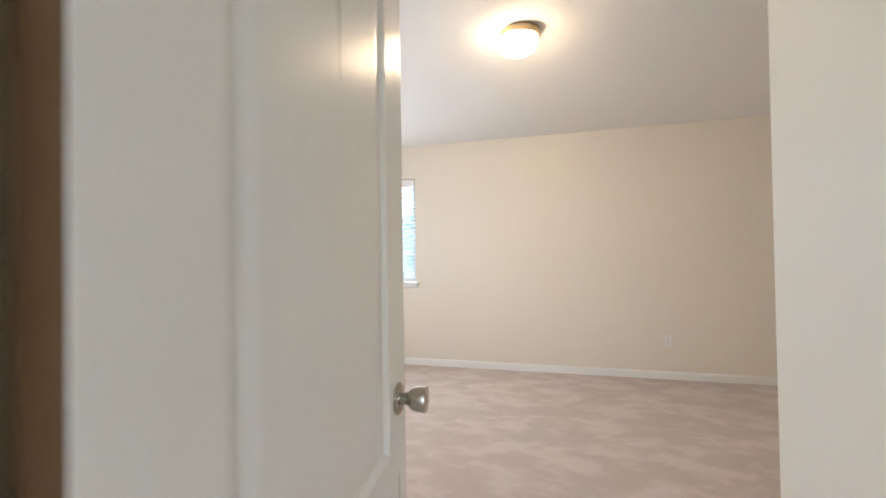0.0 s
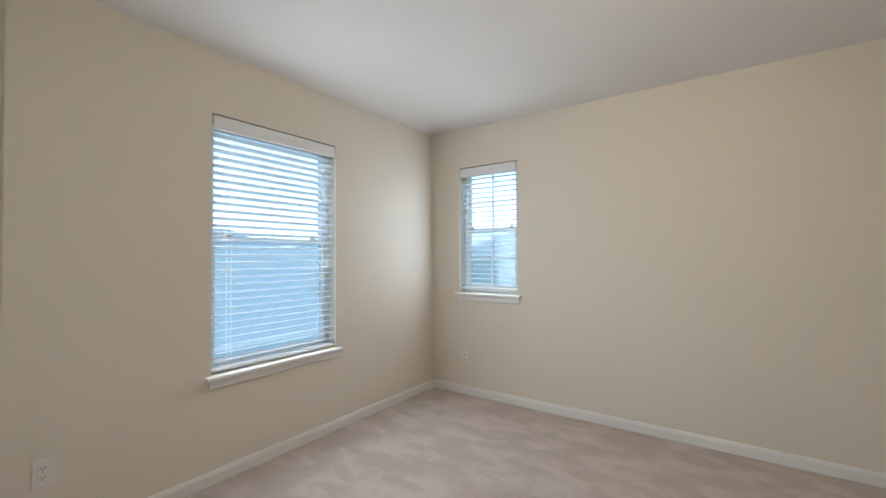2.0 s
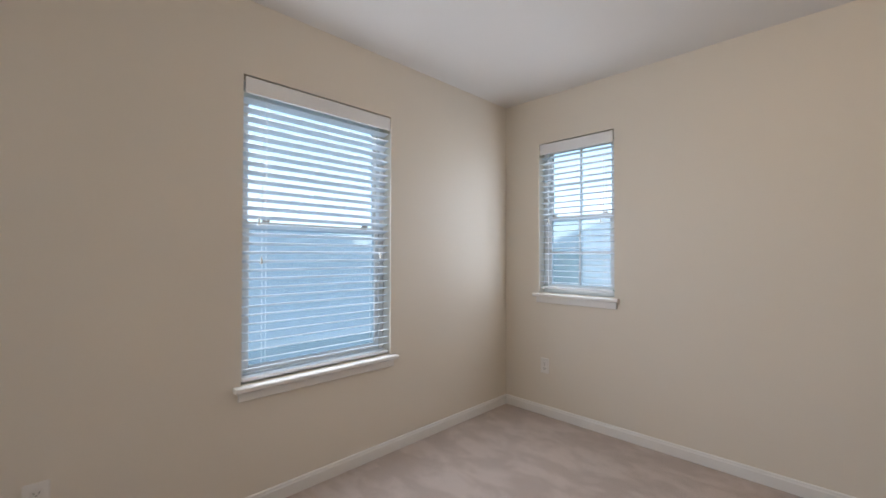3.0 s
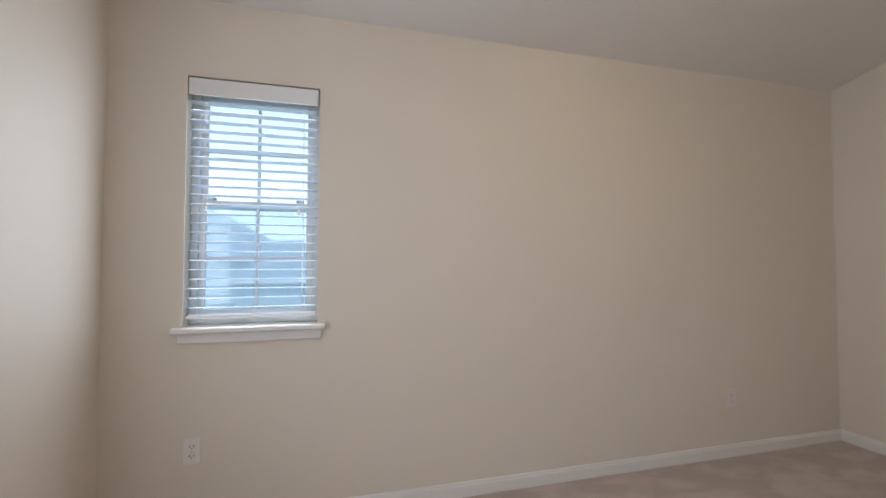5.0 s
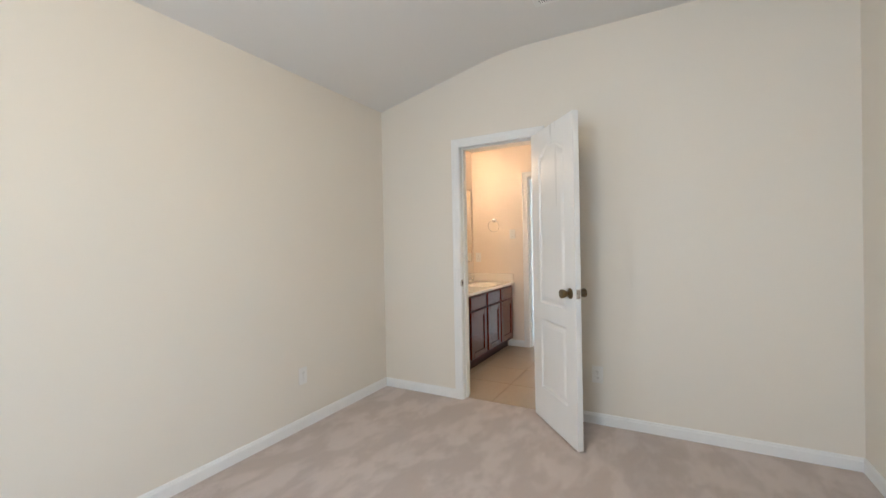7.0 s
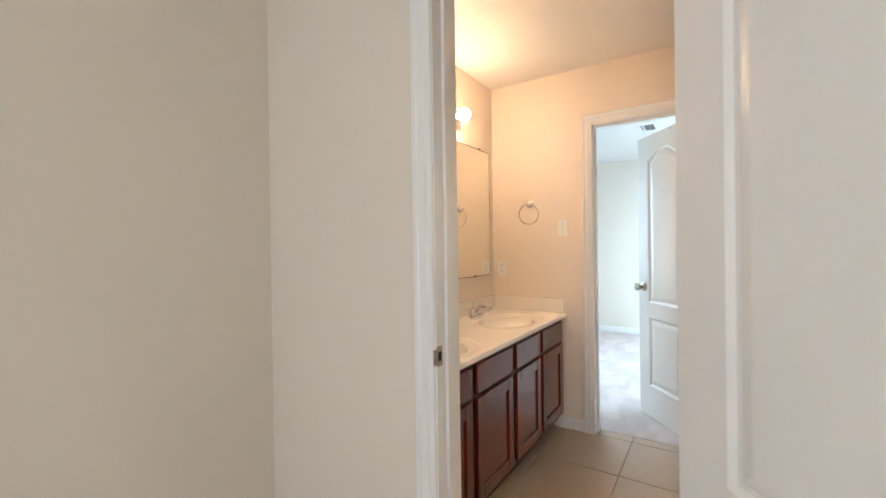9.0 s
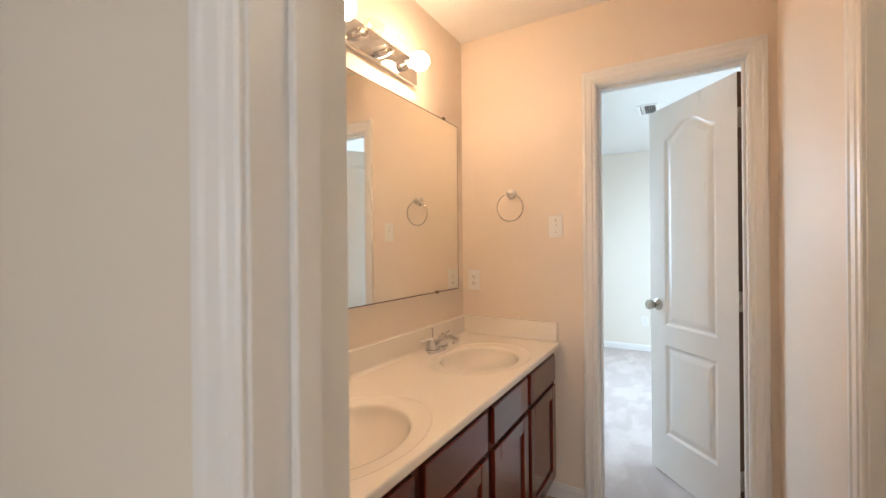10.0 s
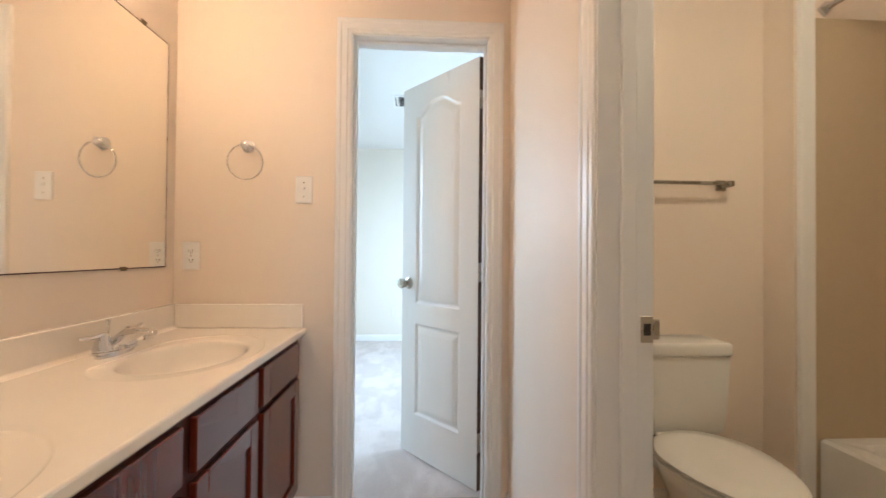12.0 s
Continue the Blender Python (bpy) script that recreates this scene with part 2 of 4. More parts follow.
def lathe(bm, profile, axis=(0, 0, 0), way="Z", n=24):
    """Turns (radius, height) round an axis through a point."""
    rings = []
    for r, h in profile:
        ring = []
        for k in range(n):
            a = 2 * math.pi * k / n
            p = (r * math.cos(a), r * math.sin(a), h)
            p = {"Z": p, "Y": (p[0], p[2], p[1]), "X": (p[2], p[0], p[1])}[way]
            ring.append(bm.verts.new([p[i] + axis[i] for i in range(3)]))
        rings.append(ring)
    for a, b in zip(rings, rings[1:]):
        for k in range(n):
            bm.faces.new((a[k], a[(k + 1) % n], b[(k + 1) % n], b[k]))
    bm.faces.new(rings[0][::-1])
    bm.faces.new(rings[-1])
    return bm


def tube(bm, points, radius, n=10, closed=False):
    """A round bar along points; radius may be a list."""
    pts = [Vector(p) for p in points]
    rad = radius if isinstance(radius, (list, tuple)) else [radius] * len(pts)
    rings, prev = [], None
    for i, p in enumerate(pts):
        a = pts[i - 1] if i or closed else p
        b = pts[(i + 1) % len(pts)] if i + 1 < len(pts) or closed else p
        d = (b - a).normalized()
        side = prev - d * prev.dot(d) if prev else d.orthogonal()
        side.normalize()
        prev = side
        up = d.cross(side)
        rings.append([bm.verts.new(p + rad[i] * (math.cos(t) * side + math.sin(t) * up)) for t in [2 * math.pi * k / n for k in range(n)]])
    pairs = list(zip(rings, rings[1:] + rings[:1])) if closed else list(zip(rings, rings[1:]))
    for a, b in pairs:
        for k in range(n):
            bm.faces.new((a[k], a[(k + 1) % n], b[(k + 1) % n], b[k]))
    if not closed:
        bm.faces.new(rings[0][::-1])
        bm.faces.new(rings[-1])
    return bm


def wall(name, axis, at, span, height, holes=(), mat=None, label="painted drywall wall"):
    """A wall across x or y, from at[0] to at[1] thick, with holes (u0, u1, z0, z1) that go through it."""
    us = sorted({*span, *(h[0] for h in holes), *(h[1] for h in holes)})
    zs = sorted({*height, *(h[2] for h in holes), *(h[3] for h in holes)})
    us, zs = [u for u in us if span[0] <= u <= span[1]], [z for z in zs if height[0] <= z <= height[1]]
    bm, grid = bmesh.new(), {}

    def v(i, k, s):
        if (i, k, s) not in grid:
            p = (at[s], us[i], zs[k]) if axis == "x" else (us[i], at[s], zs[k])
            grid[i, k, s] = bm.verts.new(p)
        return grid[i, k, s]

    solid = {(i, k) for i in range(len(us) - 1) for k in range(len(zs) - 1)
             if not any(h[0] - 1e-6 <= us[i] and us[i + 1] <= h[1] + 1e-6 and h[2] - 1e-6 <= zs[k] and zs[k + 1] <= h[3] + 1e-6 for h in holes)}
    for i, k in solid:
        for s in (0, 1):
            bm.faces.new((v(i, k, s), v(i + 1, k, s), v(i + 1, k + 1, s), v(i, k + 1, s)))
        for di, dk, a, b in ((-1, 0, (i, k), (i, k + 1)), (1, 0, (i + 1, k), (i + 1, k + 1)), (0, -1, (i, k), (i + 1, k)), (0, 1, (i, k + 1), (i + 1, k + 1))):
            if (i + di, k + dk) not in solid:
                bm.faces.new((v(*a, 0), v(*b, 0), v(*b, 1), v(*a, 1)))
    return part(name, bm, mat or WALL, None, label, kind="structure", category="wall")


def sweep(points, offs, profile, frame_of):
    """Sweeps a trim profile (outward, proud) along points in a wall's plane; frame_of maps (u, z, proud) into the world."""
    bm = bmesh.new()
    rings = [[bm.verts.new(frame_of(u + d * ou, z + d * oz, h)) for d, h in profile] for (u, z), (ou, oz) in zip(points, offs)]
    for a, b in zip(rings, rings[1:]):
        for k in range(len(profile) - 1):
            bm.faces.new((a[k], a[k + 1], b[k + 1], b[k]))
    bm.faces.new(rings[0][::-1])
    bm.faces.new(rings[-1])
    return bm


CASING = [(0.0, 0.0), (0.0, 0.008), (0.004, 0.011), (0.016, 0.012), (0.020, 0.015), (0.042, 0.016), (0.048, 0.019), (0.060, 0.019), (0.063, 0.016), (0.063, 0.0)]


def casing(u0, u1, top, frame_of, label, only=None):
    pts, offs = [(u0, 0.0), (u0, top), (u1, top), (u1, 0.0)], [(-1, 0), (-1, 1), (1, 1), (1, 0)]
    if only == "left":
        pts, offs = pts[:2], [(-1, 0), (-1, 0)]
    return part("trim", sweep(pts, offs, CASING, frame_of), TRIM, None, label, kind="structure", category="door casing")


BASE = [(0.0, 0.0), (0.012, 0.0), (0.012, 0.056), (0.009, 0.062), (0.008, 0.070), (0.004, 0.075), (0.0, 0.075)]


def baseboard(a, b, normal):
    """A skirting board along the floor from a to b; normal points into the room."""
    bm = bmesh.new()
    rings = [[bm.verts.new((p[0] + normal[0] * d, p[1] + normal[1] * d, z + 0.001)) for d, z in BASE] for p in (a, b)]
    for k in range(len(BASE)):
        j = (k + 1) % len(BASE)
        bm.faces.new((rings[0][k], rings[0][j], rings[1][j], rings[1][k]))
    bm.faces.new(rings[0][::-1])
    bm.faces.new(rings[1])
    return part("baseboard", bm, TRIM, None, "white painted wooden baseboard along the wall", kind="structure", category="baseboard")


def inset(loop, d):
    """A closed outline of (x, z), moved inwards by d."""
    n, out = len(loop), []
    for i in range(n):
        a, p, b = Vector(loop[i - 1]), Vector(loop[i]), Vector(loop[(i + 1) % n])
        e, f = (p - a).normalized(), (b - p).normalized()
        m = Vector((-e.y - f.y, e.x + f.x))
        k = max(0.35, m.length / 2)
        out.append(tuple(p + m.normalized() * d / k))
    return out


def panel_outlines(w, h):
    s = 0.118 if w < 0.65 else 0.125
    lower = [(s, 0.225), (w - s, 0.225), (w - s, 0.715), (s, 0.715)]
    zs, rise = h - 0.178, 0.066
    upper = [(s, 0.825), (w - s, 0.825)]
    for k in range(21):
        u = k / 20
        bump = 0.5 - 0.5 * math.cos(2 * math.pi * min(max((u if u < 0.5 else 1 - u) * 1.15, 0), 0.5))
        upper.append((w - s - u * (w - 2 * s), zs + rise * bump))
    return [lower, upper]


def door_leaf(owner, w, h, t=0.035):
    """A moulded two-panel door leaf, hinged at x = 0: stiles and rails in one skin, the two raised panels apart."""
    outlines = panel_outlines(w, h)
    bm = bmesh.new()
    loops = {}
    for y in (-t / 2, t / 2):
        edges = []
        for o in ([(0, 0), (w, 0), (w, h), (0, h)], *outlines):
            vs = [bm.verts.new((x, y, z)) for x, z in o]
            loops.setdefault(y, []).append(vs)
            edges += [bm.edges.new((vs[i - 1], vs[i])) for i in range(len(vs))]
        bmesh.ops.triangle_fill(bm, use_beauty=True, use_dissolve=False, edges=edges, normal=(0, 1 if y > 0 else -1, 0))
    a, b = loops[-t / 2][0], loops[t / 2][0]
    for i in range(4):
        bm.faces.new((a[i - 1], a[i], b[i], b[i - 1]))
    leaf = part("leaf", bm, DOORPAINT, owner)
    for o in outlines:
        bm = bmesh.new()
        for side in (-1, 1):
            rings = []
            for d, deep in ((0, 0), (0.006, 0.004), (0.012, 0.009), (0.022, 0.009), (0.030, 0.006), (0.046, 0.0025), (0.052, 0.002)):
                rings.append([bm.verts.new((x, side * (t / 2 - deep), z)) for x, z in (inset(o, d) if d else o)])
            for p, q in zip(rings, rings[1:]):
                for i in range(len(o)):
                    bm.faces.new((p[i - 1], p[i], q[i], q[i - 1]))
            bm.faces.new(rings[-1])
        part("panel", bm, DOORPAINT, owner)
    return leaf


def knob(owner, x, z, t, mat, label, sides=(-1, 1)):
    for s in sides:
        k = part("door_knob", lathe(bmesh.new(), [(0.013, 0.0), (0.0125, s * 0.018), (0.0145, s * 0.024), (0.021, s * 0.030), (0.0255, s * 0.042), (0.0275, s * 0.058), (0.0265, s * 0.062), (0.012, s * 0.0635)], (x, s * t / 2, z), "Y"), mat, owner, label, True)
        part("rose", lathe(bmesh.new(), [(0.033, 0.0), (0.033, s * 0.004), (0.028, s * 0.0085), (0.014, s * 0.011)], (x, s * t / 2, z), "Y", 28), mat, k, "", True)


def hinges(owner, h, t, mat, side=1):
    for z in (0.22, h / 2, h - 0.2):
        bm = boxes((-0.0035, 0.0, -t / 2 + 0.003, t / 2, z - 0.045, z + 0.045), bevel=0.001)
        lathe(bm, [(0.006, z - 0.046), (0.006, z + 0.046)], (-0.002, side * (t / 2 + 0.006), 0), "Z", 10)
        part("hinge", bm, mat, owner, "metal butt hinge", True)


def latch(owner, w, z, t, mat):
    bm = boxes((w, w + 0.0015, -0.0125, 0.0125, z - 0.028, z + 0.028))
    box(bm, w, w + 0.009, -0.006, 0.006, z - 0.008, z + 0.008, 0.002)
    part("latch_plate", bm, mat, owner, "metal latch plate in the door edge")


def jamb(name, axis, wall_at, u0, u1, top, label, stop=0.5, strike=None, strike_mat=None, reach=0.02):
    """The boards that line a doorway, from u0 to u1 clear, with the door stop; a thing of the setting."""
    a, b = wall_at
    owner = thing(name, label=label, category="door frame", kind="structure")

    def bx(bm, ua, ub, va, vb, za, zb, bev=0.001):
        return box(bm, va, vb, ua, ub, za, zb, bev) if axis == "x" else box(bm, ua, ub, va, vb, za, zb, bev)

    c = a + (b - a) * stop
    for side, (ua, ub), (sa, sb) in (("l", (u0 - reach, u0), (u0, u0 + 0.011)), ("r", (u1, u1 + reach), (u1 - 0.011, u1))):
        part("side_jamb", bx(bmesh.new(), ua, ub, a - 0.002, b + 0.002, 0.0, top + reach), TRIM, owner)
        part("door_stop", bx(bmesh.new(), sa, sb, c - 0.017, c + 0.017, 0.0, top, 0.002), TRIM, owner)
    part("head_jamb", bx(bmesh.new(), u0, u1, a - 0.002, b + 0.002, top, top + reach), TRIM, owner)
    part("door_stop", bx(bmesh.new(), u0 + 0.011, u1 - 0.011, c - 0.017, c + 0.017, top - 0.011, top, 0.002), TRIM, owner)
    if strike:
        u, side, v, z, lip = strike
        bm = bx(bmesh.new(), *sorted((u, u + side * 0.0025)), v - 0.014, v + 0.014, z - 0.029, z + 0.029, 0.0008)
        bx(bm, *sorted((u - side * 0.0015, u + side * 0.0024)), *sorted((v + lip * 0.0138, v + lip * 0.029)), z - 0.022, z + 0.022, 0.0012)
        s = part("strike_plate", bm, strike_mat, owner, "metal strike plate on the jamb")
        part("latch_hole", bx(bmesh.new(), *sorted((u + side * 0.0024, u + side * 0.0032)), v - 0.008, v + 0.008, z - 0.013, z + 0.013, 0), DARK, s, "dark latch hole")
    return owner


def outlet(m, label="ivory duplex outlet with a screwed cover plate on the wall", plate=None):
    """Lies in its local x-z plane and faces -y."""
    plate = plate or PLATE
    o = thing("wall_outlet", m, label, "outlet", "wall outlets")
    part("cover_plate", boxes((-0.036, 0.036, -0.006, 0.0, -0.058, 0.058), bevel=0.0025), plate, o)
    for z in (-0.02, 0.02):
        r = part("receptacle", boxes((-0.0165, 0.0165, -0.008, -0.005, z - 0.0135, z + 0.0135), bevel=0.002), plate, o)
        part("slot", boxes((-0.008, -0.0055, -0.0085, -0.0075, z - 0.003, z + 0.006), (0.0055, 0.008, -0.0085, -0.0075, z - 0.003, z + 0.006), (-0.002, 0.002, -0.0085, -0.0075, z - 0.0095, z - 0.0055)), SLOT, r, "dark slots")
    part("screw", lathe(bmesh.new(), [(0.003, -0.0055), (0.0028, -0.0072)], (0, 0, 0), "Y", 10), NICKEL, o)
    return o


def light_switch(m):
    o = thing("light_switch", m, "ivory single toggle light switch on the wall", "light switch")
    part("cover_plate", boxes((-0.036, 0.036, -0.006, 0.0, -0.058, 0.058), bevel=0.0025), PLATE_WHITE, o)
    part("toggle", boxes((-0.005, 0.005, -0.018, -0.005, 0.0, 0.011), bevel=0.0015), PLATE_WHITE, o)
    for z in (-0.03, 0.03):
        part("screw", lathe(bmesh.new(), [(0.003, -0.0055), (0.0028, -0.0072)], (0, 0, z), "Y", 10), NICKEL, o)


def window(name, m, w, h, rail, grid, label, screened=False):
    """Single-hung vinyl window in an opening w x h; local x along the wall, y outwards, z up from the sill."""
    o = thing(name, m, label, "window", "windows", "structure")
    f, y0, y1 = 0.035, 0.075, 0.135
    bm = boxes((0, f, y0, y1, 0, h), (w - f, w, y0, y1, 0, h), (f, w - f, y0, y1, 0, f), (f, w - f, y0, y1, h - f, h), bevel=0.003)
    part("window_frame", bm, VINYL, o)
    for n, (za, zb, ya, yb) in enumerate(((f, rail + 0.02, 0.085, 0.105), (rail - 0.02, h - f, 0.108, 0.128))):
        s = 0.028
        bm = boxes((f, f + s, ya, yb, za, zb), (w - f - s, w - f, ya, yb, za, zb), (f + s, w - f - s, ya, yb, za, za + 0.034), (f + s, w - f - s, ya, yb, zb - 0.034, zb), bevel=0.002)
        sash = part("sash", bm, VINYL, o, "white vinyl window sash")
        pane = part("pane", boxes((f + s, w - f - s, (ya + yb) / 2 - 0.002, (ya + yb) / 2 + 0.002, za + 0.034, zb - 0.034)), GLASS, sash, "clear glass pane")
        pane.visible_shadow = False
        if grid:
            c, zc = w / 2, (za + zb) / 2
            part("muntin", boxes((c - 0.008, c + 0.008, ya + 0.003, yb - 0.003, za + 0.034, zb - 0.034)), VINYL, sash)
            part("muntin", boxes((f + s, c - 0.008, ya + 0.003, yb - 0.003, zc - 0.008, zc + 0.008), (c + 0.008, w - f - s, ya + 0.003, yb - 0.003, zc - 0.008, zc + 0.008)), VINYL, sash)
    if screened:
        bm = boxes((f, f + 0.014, 0.126, 0.134, f, rail + 0.01), (w - f - 0.014, w - f, 0.126, 0.134, f, rail + 0.01), (f + 0.014, w - f - 0.014, 0.126, 0.134, f, f + 0.014), (f + 0.014, w - f - 0.014, 0.126, 0.134, rail - 0.004, rail + 0.01), bevel=0.001)
        fr = part("screen_frame", bm, VINYL, o, "thin white insect screen frame")
        mesh = part("screen_mesh", boxes((f + 0.013, w - f - 0.013, 0.1295, 0.1305, f + 0.013, rail - 0.003)), SCREEN, fr, "fine grey insect screen")
        mesh.visible_shadow = False
    for u in (0.16 * w, 0.84 * w):
        part("sash_lock", boxes((u - 0.02, u + 0.02, 0.072, 0.086, rail + 0.02, rail + 0.032), bevel=0.003), NICKEL, o, "small metal sash lock")
    bm = bmesh.new()
    prof = [(0.074, -0.001), (-0.038, -0.001), (-0.044, -0.006), (-0.044, -0.020), (-0.038, -0.026), (0.0, -0.026)]
    pts = [(-0.035, 0.0), (w + 0.035, 0.0)]
    rings = [[bm.verts.new((u, y if y <= 0 else 0.0, z)) for y, z in prof] for u, _ in pts]
    for k in range(len(prof)):
        j = (k + 1) % len(prof)
        bm.faces.new((rings[0][k], rings[0][j], rings[1][j], rings[1][k]))
    bm.faces.new(rings[0][::-1])
    bm.faces.new(rings[1])
    box(bm, 0.001, w - 0.001, 0.0, 0.076, -0.022, -0.001)
    part("window_sill", bm, TRIM, o, "white painted window stool")
    part("apron", boxes((-0.018, w + 0.018, -0.016, -0.001, -0.072, -0.0265), bevel=0.004), TRIM, o, "white apron moulding under the sill")
    return o


def blind(m, w, h, rail, label, tilt, pulls):
    """Horizontal slat blind that hangs in the opening; local axes as the window's."""
    o = thing("window_blind", m, label, "window blind", "window blinds")
    part("valance", boxes((0.008, w - 0.008, -0.004, 0.006, h - 0.088, h - 0.009), bevel=0.003), BLIND, o, "white flat valance")
    part("headrail", boxes((0.012, w - 0.012, 0.012, 0.056, h - 0.066, h - 0.026)), BLIND, o)
    bm = bmesh.new()
    n = 4
    for s in (0, 1):
        for k in range(n + 1):
            y = -0.025 + 0.05 * k / n
            z = 0.003 * (1 - (y / 0.025) ** 2) + (0.0026 if s else 0)
            for u in (-(w / 2 - 0.009), w / 2 - 0.009):
                bm.verts.new((u, y, z))
    bm.verts.ensure_lookup_table()
    vs = bm.verts
    for s in (0, 1):
        for k in range(n):
            a = s * 2 * (n + 1) + 2 * k
            bm.faces.new((vs[a], vs[a + 1], vs[a + 3], vs[a + 2]))
    e = 2 * (n + 1)
    for a, b in ((0, 1), (e - 2, e - 1)):
        bm.faces.new((vs[a], vs[b], vs[b + e], vs[a + e]))
    first = part("slat", bm, SLAT, o)
    zs = []
    z = h - 0.115
    while z > rail + 0.035:
        zs.append(z)
        z -= 0.0435
    spots = [pose(w / 2, 0.034, z + random.uniform(-0.001, 0.001), tilt + random.uniform(-1.5, 1.5), random.uniform(-0.12, 0.12), 0) for z in zs]
    first.matrix_basis = spots[0]
    for s in spots[1:]:
        c = new("slat", first.data)
        c.parent, c.matrix_basis = o, s
    part("bottom_rail", boxes((0.009, w - 0.009, 0.010, 0.058, rail, rail + 0.017), bevel=0.003), BLIND, o)
    for u in (0.13 * w, 0.87 * w):
        part("ladder_cord", boxes((u - 0.001, u + 0.001, 0.008, 0.0095, rail + 0.01, h - 0.06), (u - 0.001, u + 0.001, 0.0585, 0.06, rail + 0.01, h - 0.06)), BLIND, o, "thin lift cord")
    for u, z in pulls:
        c = part("pull_cord", tube(bmesh.new(), [(u, -0.004, h - 0.09), (u, -0.003, z + 0.03)], 0.0005, 6), BLIND, o, "thin hanging pull cord")
        part("tassel", lathe(bmesh.new(), [(0.003, z + 0.032), (0.006, z + 0.028), (0.0045, z + 0.018), (0.0055, z + 0.004), (0.0075, z), (0.004, z - 0.002)], (u, -0.004, 0), "Z", 10), NICKEL, c, "grey cord tassel", True)
    return o


# ---- structure ----
W, S, H, HF = 4.39, -3.142, 2.45, 2.72
SWY = -3.145
D1 = (-1.395, -0.773)      # bathroom door, clear
D2 = (-1.355, -0.769)      # far bathroom door, clear
D0 = (2.103, 2.826)        # entry, clear
D3 = (4.745, 5.345)        # toilet room, clear
TOP = 2.035
TOP2 = 2.048

BW = (-2.083, -1.203, 0.605, 2.087)   # west window
SW = (0.315, 0.899, 0.932, 2.087)     # north window
TOPZ = 2.86

wall("wall_north", "y", (0, 0.14), (-0.14, 9.84), (-0.15, TOPZ), [SW, (7.2, 8.6, 0.6, 2.15)], label="pale beige painted wall with a narrow window")
wall("wall_west", "x", (-0.14, 0), (-5.9, 0), (-0.15, TOPZ), [BW], label="pale beige painted wall with a wide window")
wall("wall_east", "x", (W, W + 0.12), (-3.45, 0), (-0.15, TOPZ), [(D1[0] - 0.02, D1[1] + 0.02, -0.15, TOP + 0.02)], label="pale beige painted wall with the bathroom doorway")
wall("wall_south", "y", (SWY - 0.12, SWY), (0, 1.91), (-0.15, TOPZ), [(0.075, 0.855, -0.15, TOP + 0.02)], label="pale beige painted wall with a closet doorway")
wall("wall_south_east", "y", (S - 0.12, S), (3.045, W), (-0.15, TOPZ), label="pale beige painted wall")
wall("wall_alcove_west", "x", (1.79, 1.91), (-4.21, SWY - 0.12), (-0.15, TOPZ), label="pale beige wall beside the entry")
wall("wall_alcove_east", "x", (2.832, 2.95), (-4.21, -3.355), (-0.15, TOPZ), label="pale beige wall beside the entry")
bm = bmesh.new()
ring = [(2.832, -3.355), (3.045, S), (3.045, S - 0.12), (2.95, -3.355)]
lo, hi = [bm.verts.new((*p, -0.15)) for p in ring], [bm.verts.new((*p, TOPZ)) for p in ring]
for i in range(4):
    bm.faces.new((lo[i - 1], lo[i], hi[i], hi[i - 1]))
bm.faces.new(lo), bm.faces.new(hi)
part("wall_angled", bm, WALL, None, "short angled beige wall", kind="structure", category="wall")
wall("wall_entry", "y", (-4.33, -4.21), (1.73, 3.3), (-0.15, TOPZ), [(D0[0] - 0.02, D0[1] + 0.02, -0.15, TOP + 0.02)], label="beige wall with the entry doorway")
wall("wall_hall_west", "x", (1.4, 1.52), (-5.9, -4.33), (-0.15, TOPZ), label="beige hallway wall")
wall("wall_hall_fill", "y", (-4.33, -4.21), (1.4, 1.73), (-0.15, TOPZ), label="beige hallway wall")
wall("wall_hall_east", "x", (3.3, 3.42), (-5.9, -4.21), (-0.15, TOPZ), label="beige hallway wall")
# its opening is added, to let the hall's fill light in
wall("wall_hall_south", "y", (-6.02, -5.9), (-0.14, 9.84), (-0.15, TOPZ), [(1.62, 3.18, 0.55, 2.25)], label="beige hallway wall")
# bathroom, toilet room, far bedroom
wall("wall_vanity", "y", (-0.035, 0.0), (W + 0.12, 6.24), (0, TOPZ), mat=BATH_WALL, label="warm beige wall behind the mirror")
wall("wall_bath_east", "x", (6.24, 6.36), (-3.6, 0), (-0.15, TOPZ), [(D2[0] - 0.02, D2[1] + 0.02, -0.15, TOP2 + 0.02)], mat=BATH_WALL, label="warm beige wall with a doorway to a bedroom")
wall("wall_bath_south", "y", (-1.573, -1.453), (W + 0.12, 6.24), (0, TOPZ), [(D3[0] - 0.02, D3[1] + 0.02, -0.15, TOP + 0.02)], mat=BATH_WALL, label="warm beige wall with the toilet doorway")
part("wall_tub_end", boxes((6.085, 6.24, -3.48, -2.615, 0, 2.44)), BATH_WALL, None, "beige wall that closes the tub's end", kind="structure", category="wall")
wall("wall_tub_back", "y", (-3.6, -3.48), (W, 6.24), (-0.15, TOPZ), mat=BATH_WALL, label="beige wall behind the tub")
wall("wall_far_bedroom_east", "x", (9.7, 9.84), (-3.6, 0), (-0.15, TOPZ), label="pale wall of the far bedroom")
wall("wall_far_bedroom_south", "y", (-3.74, -3.6), (6.24, 9.84), (-0.15, TOPZ), [(7.3, 9.2, 0.6, 2.15)], label="pale wall of the far bedroom with an added, unseen window")

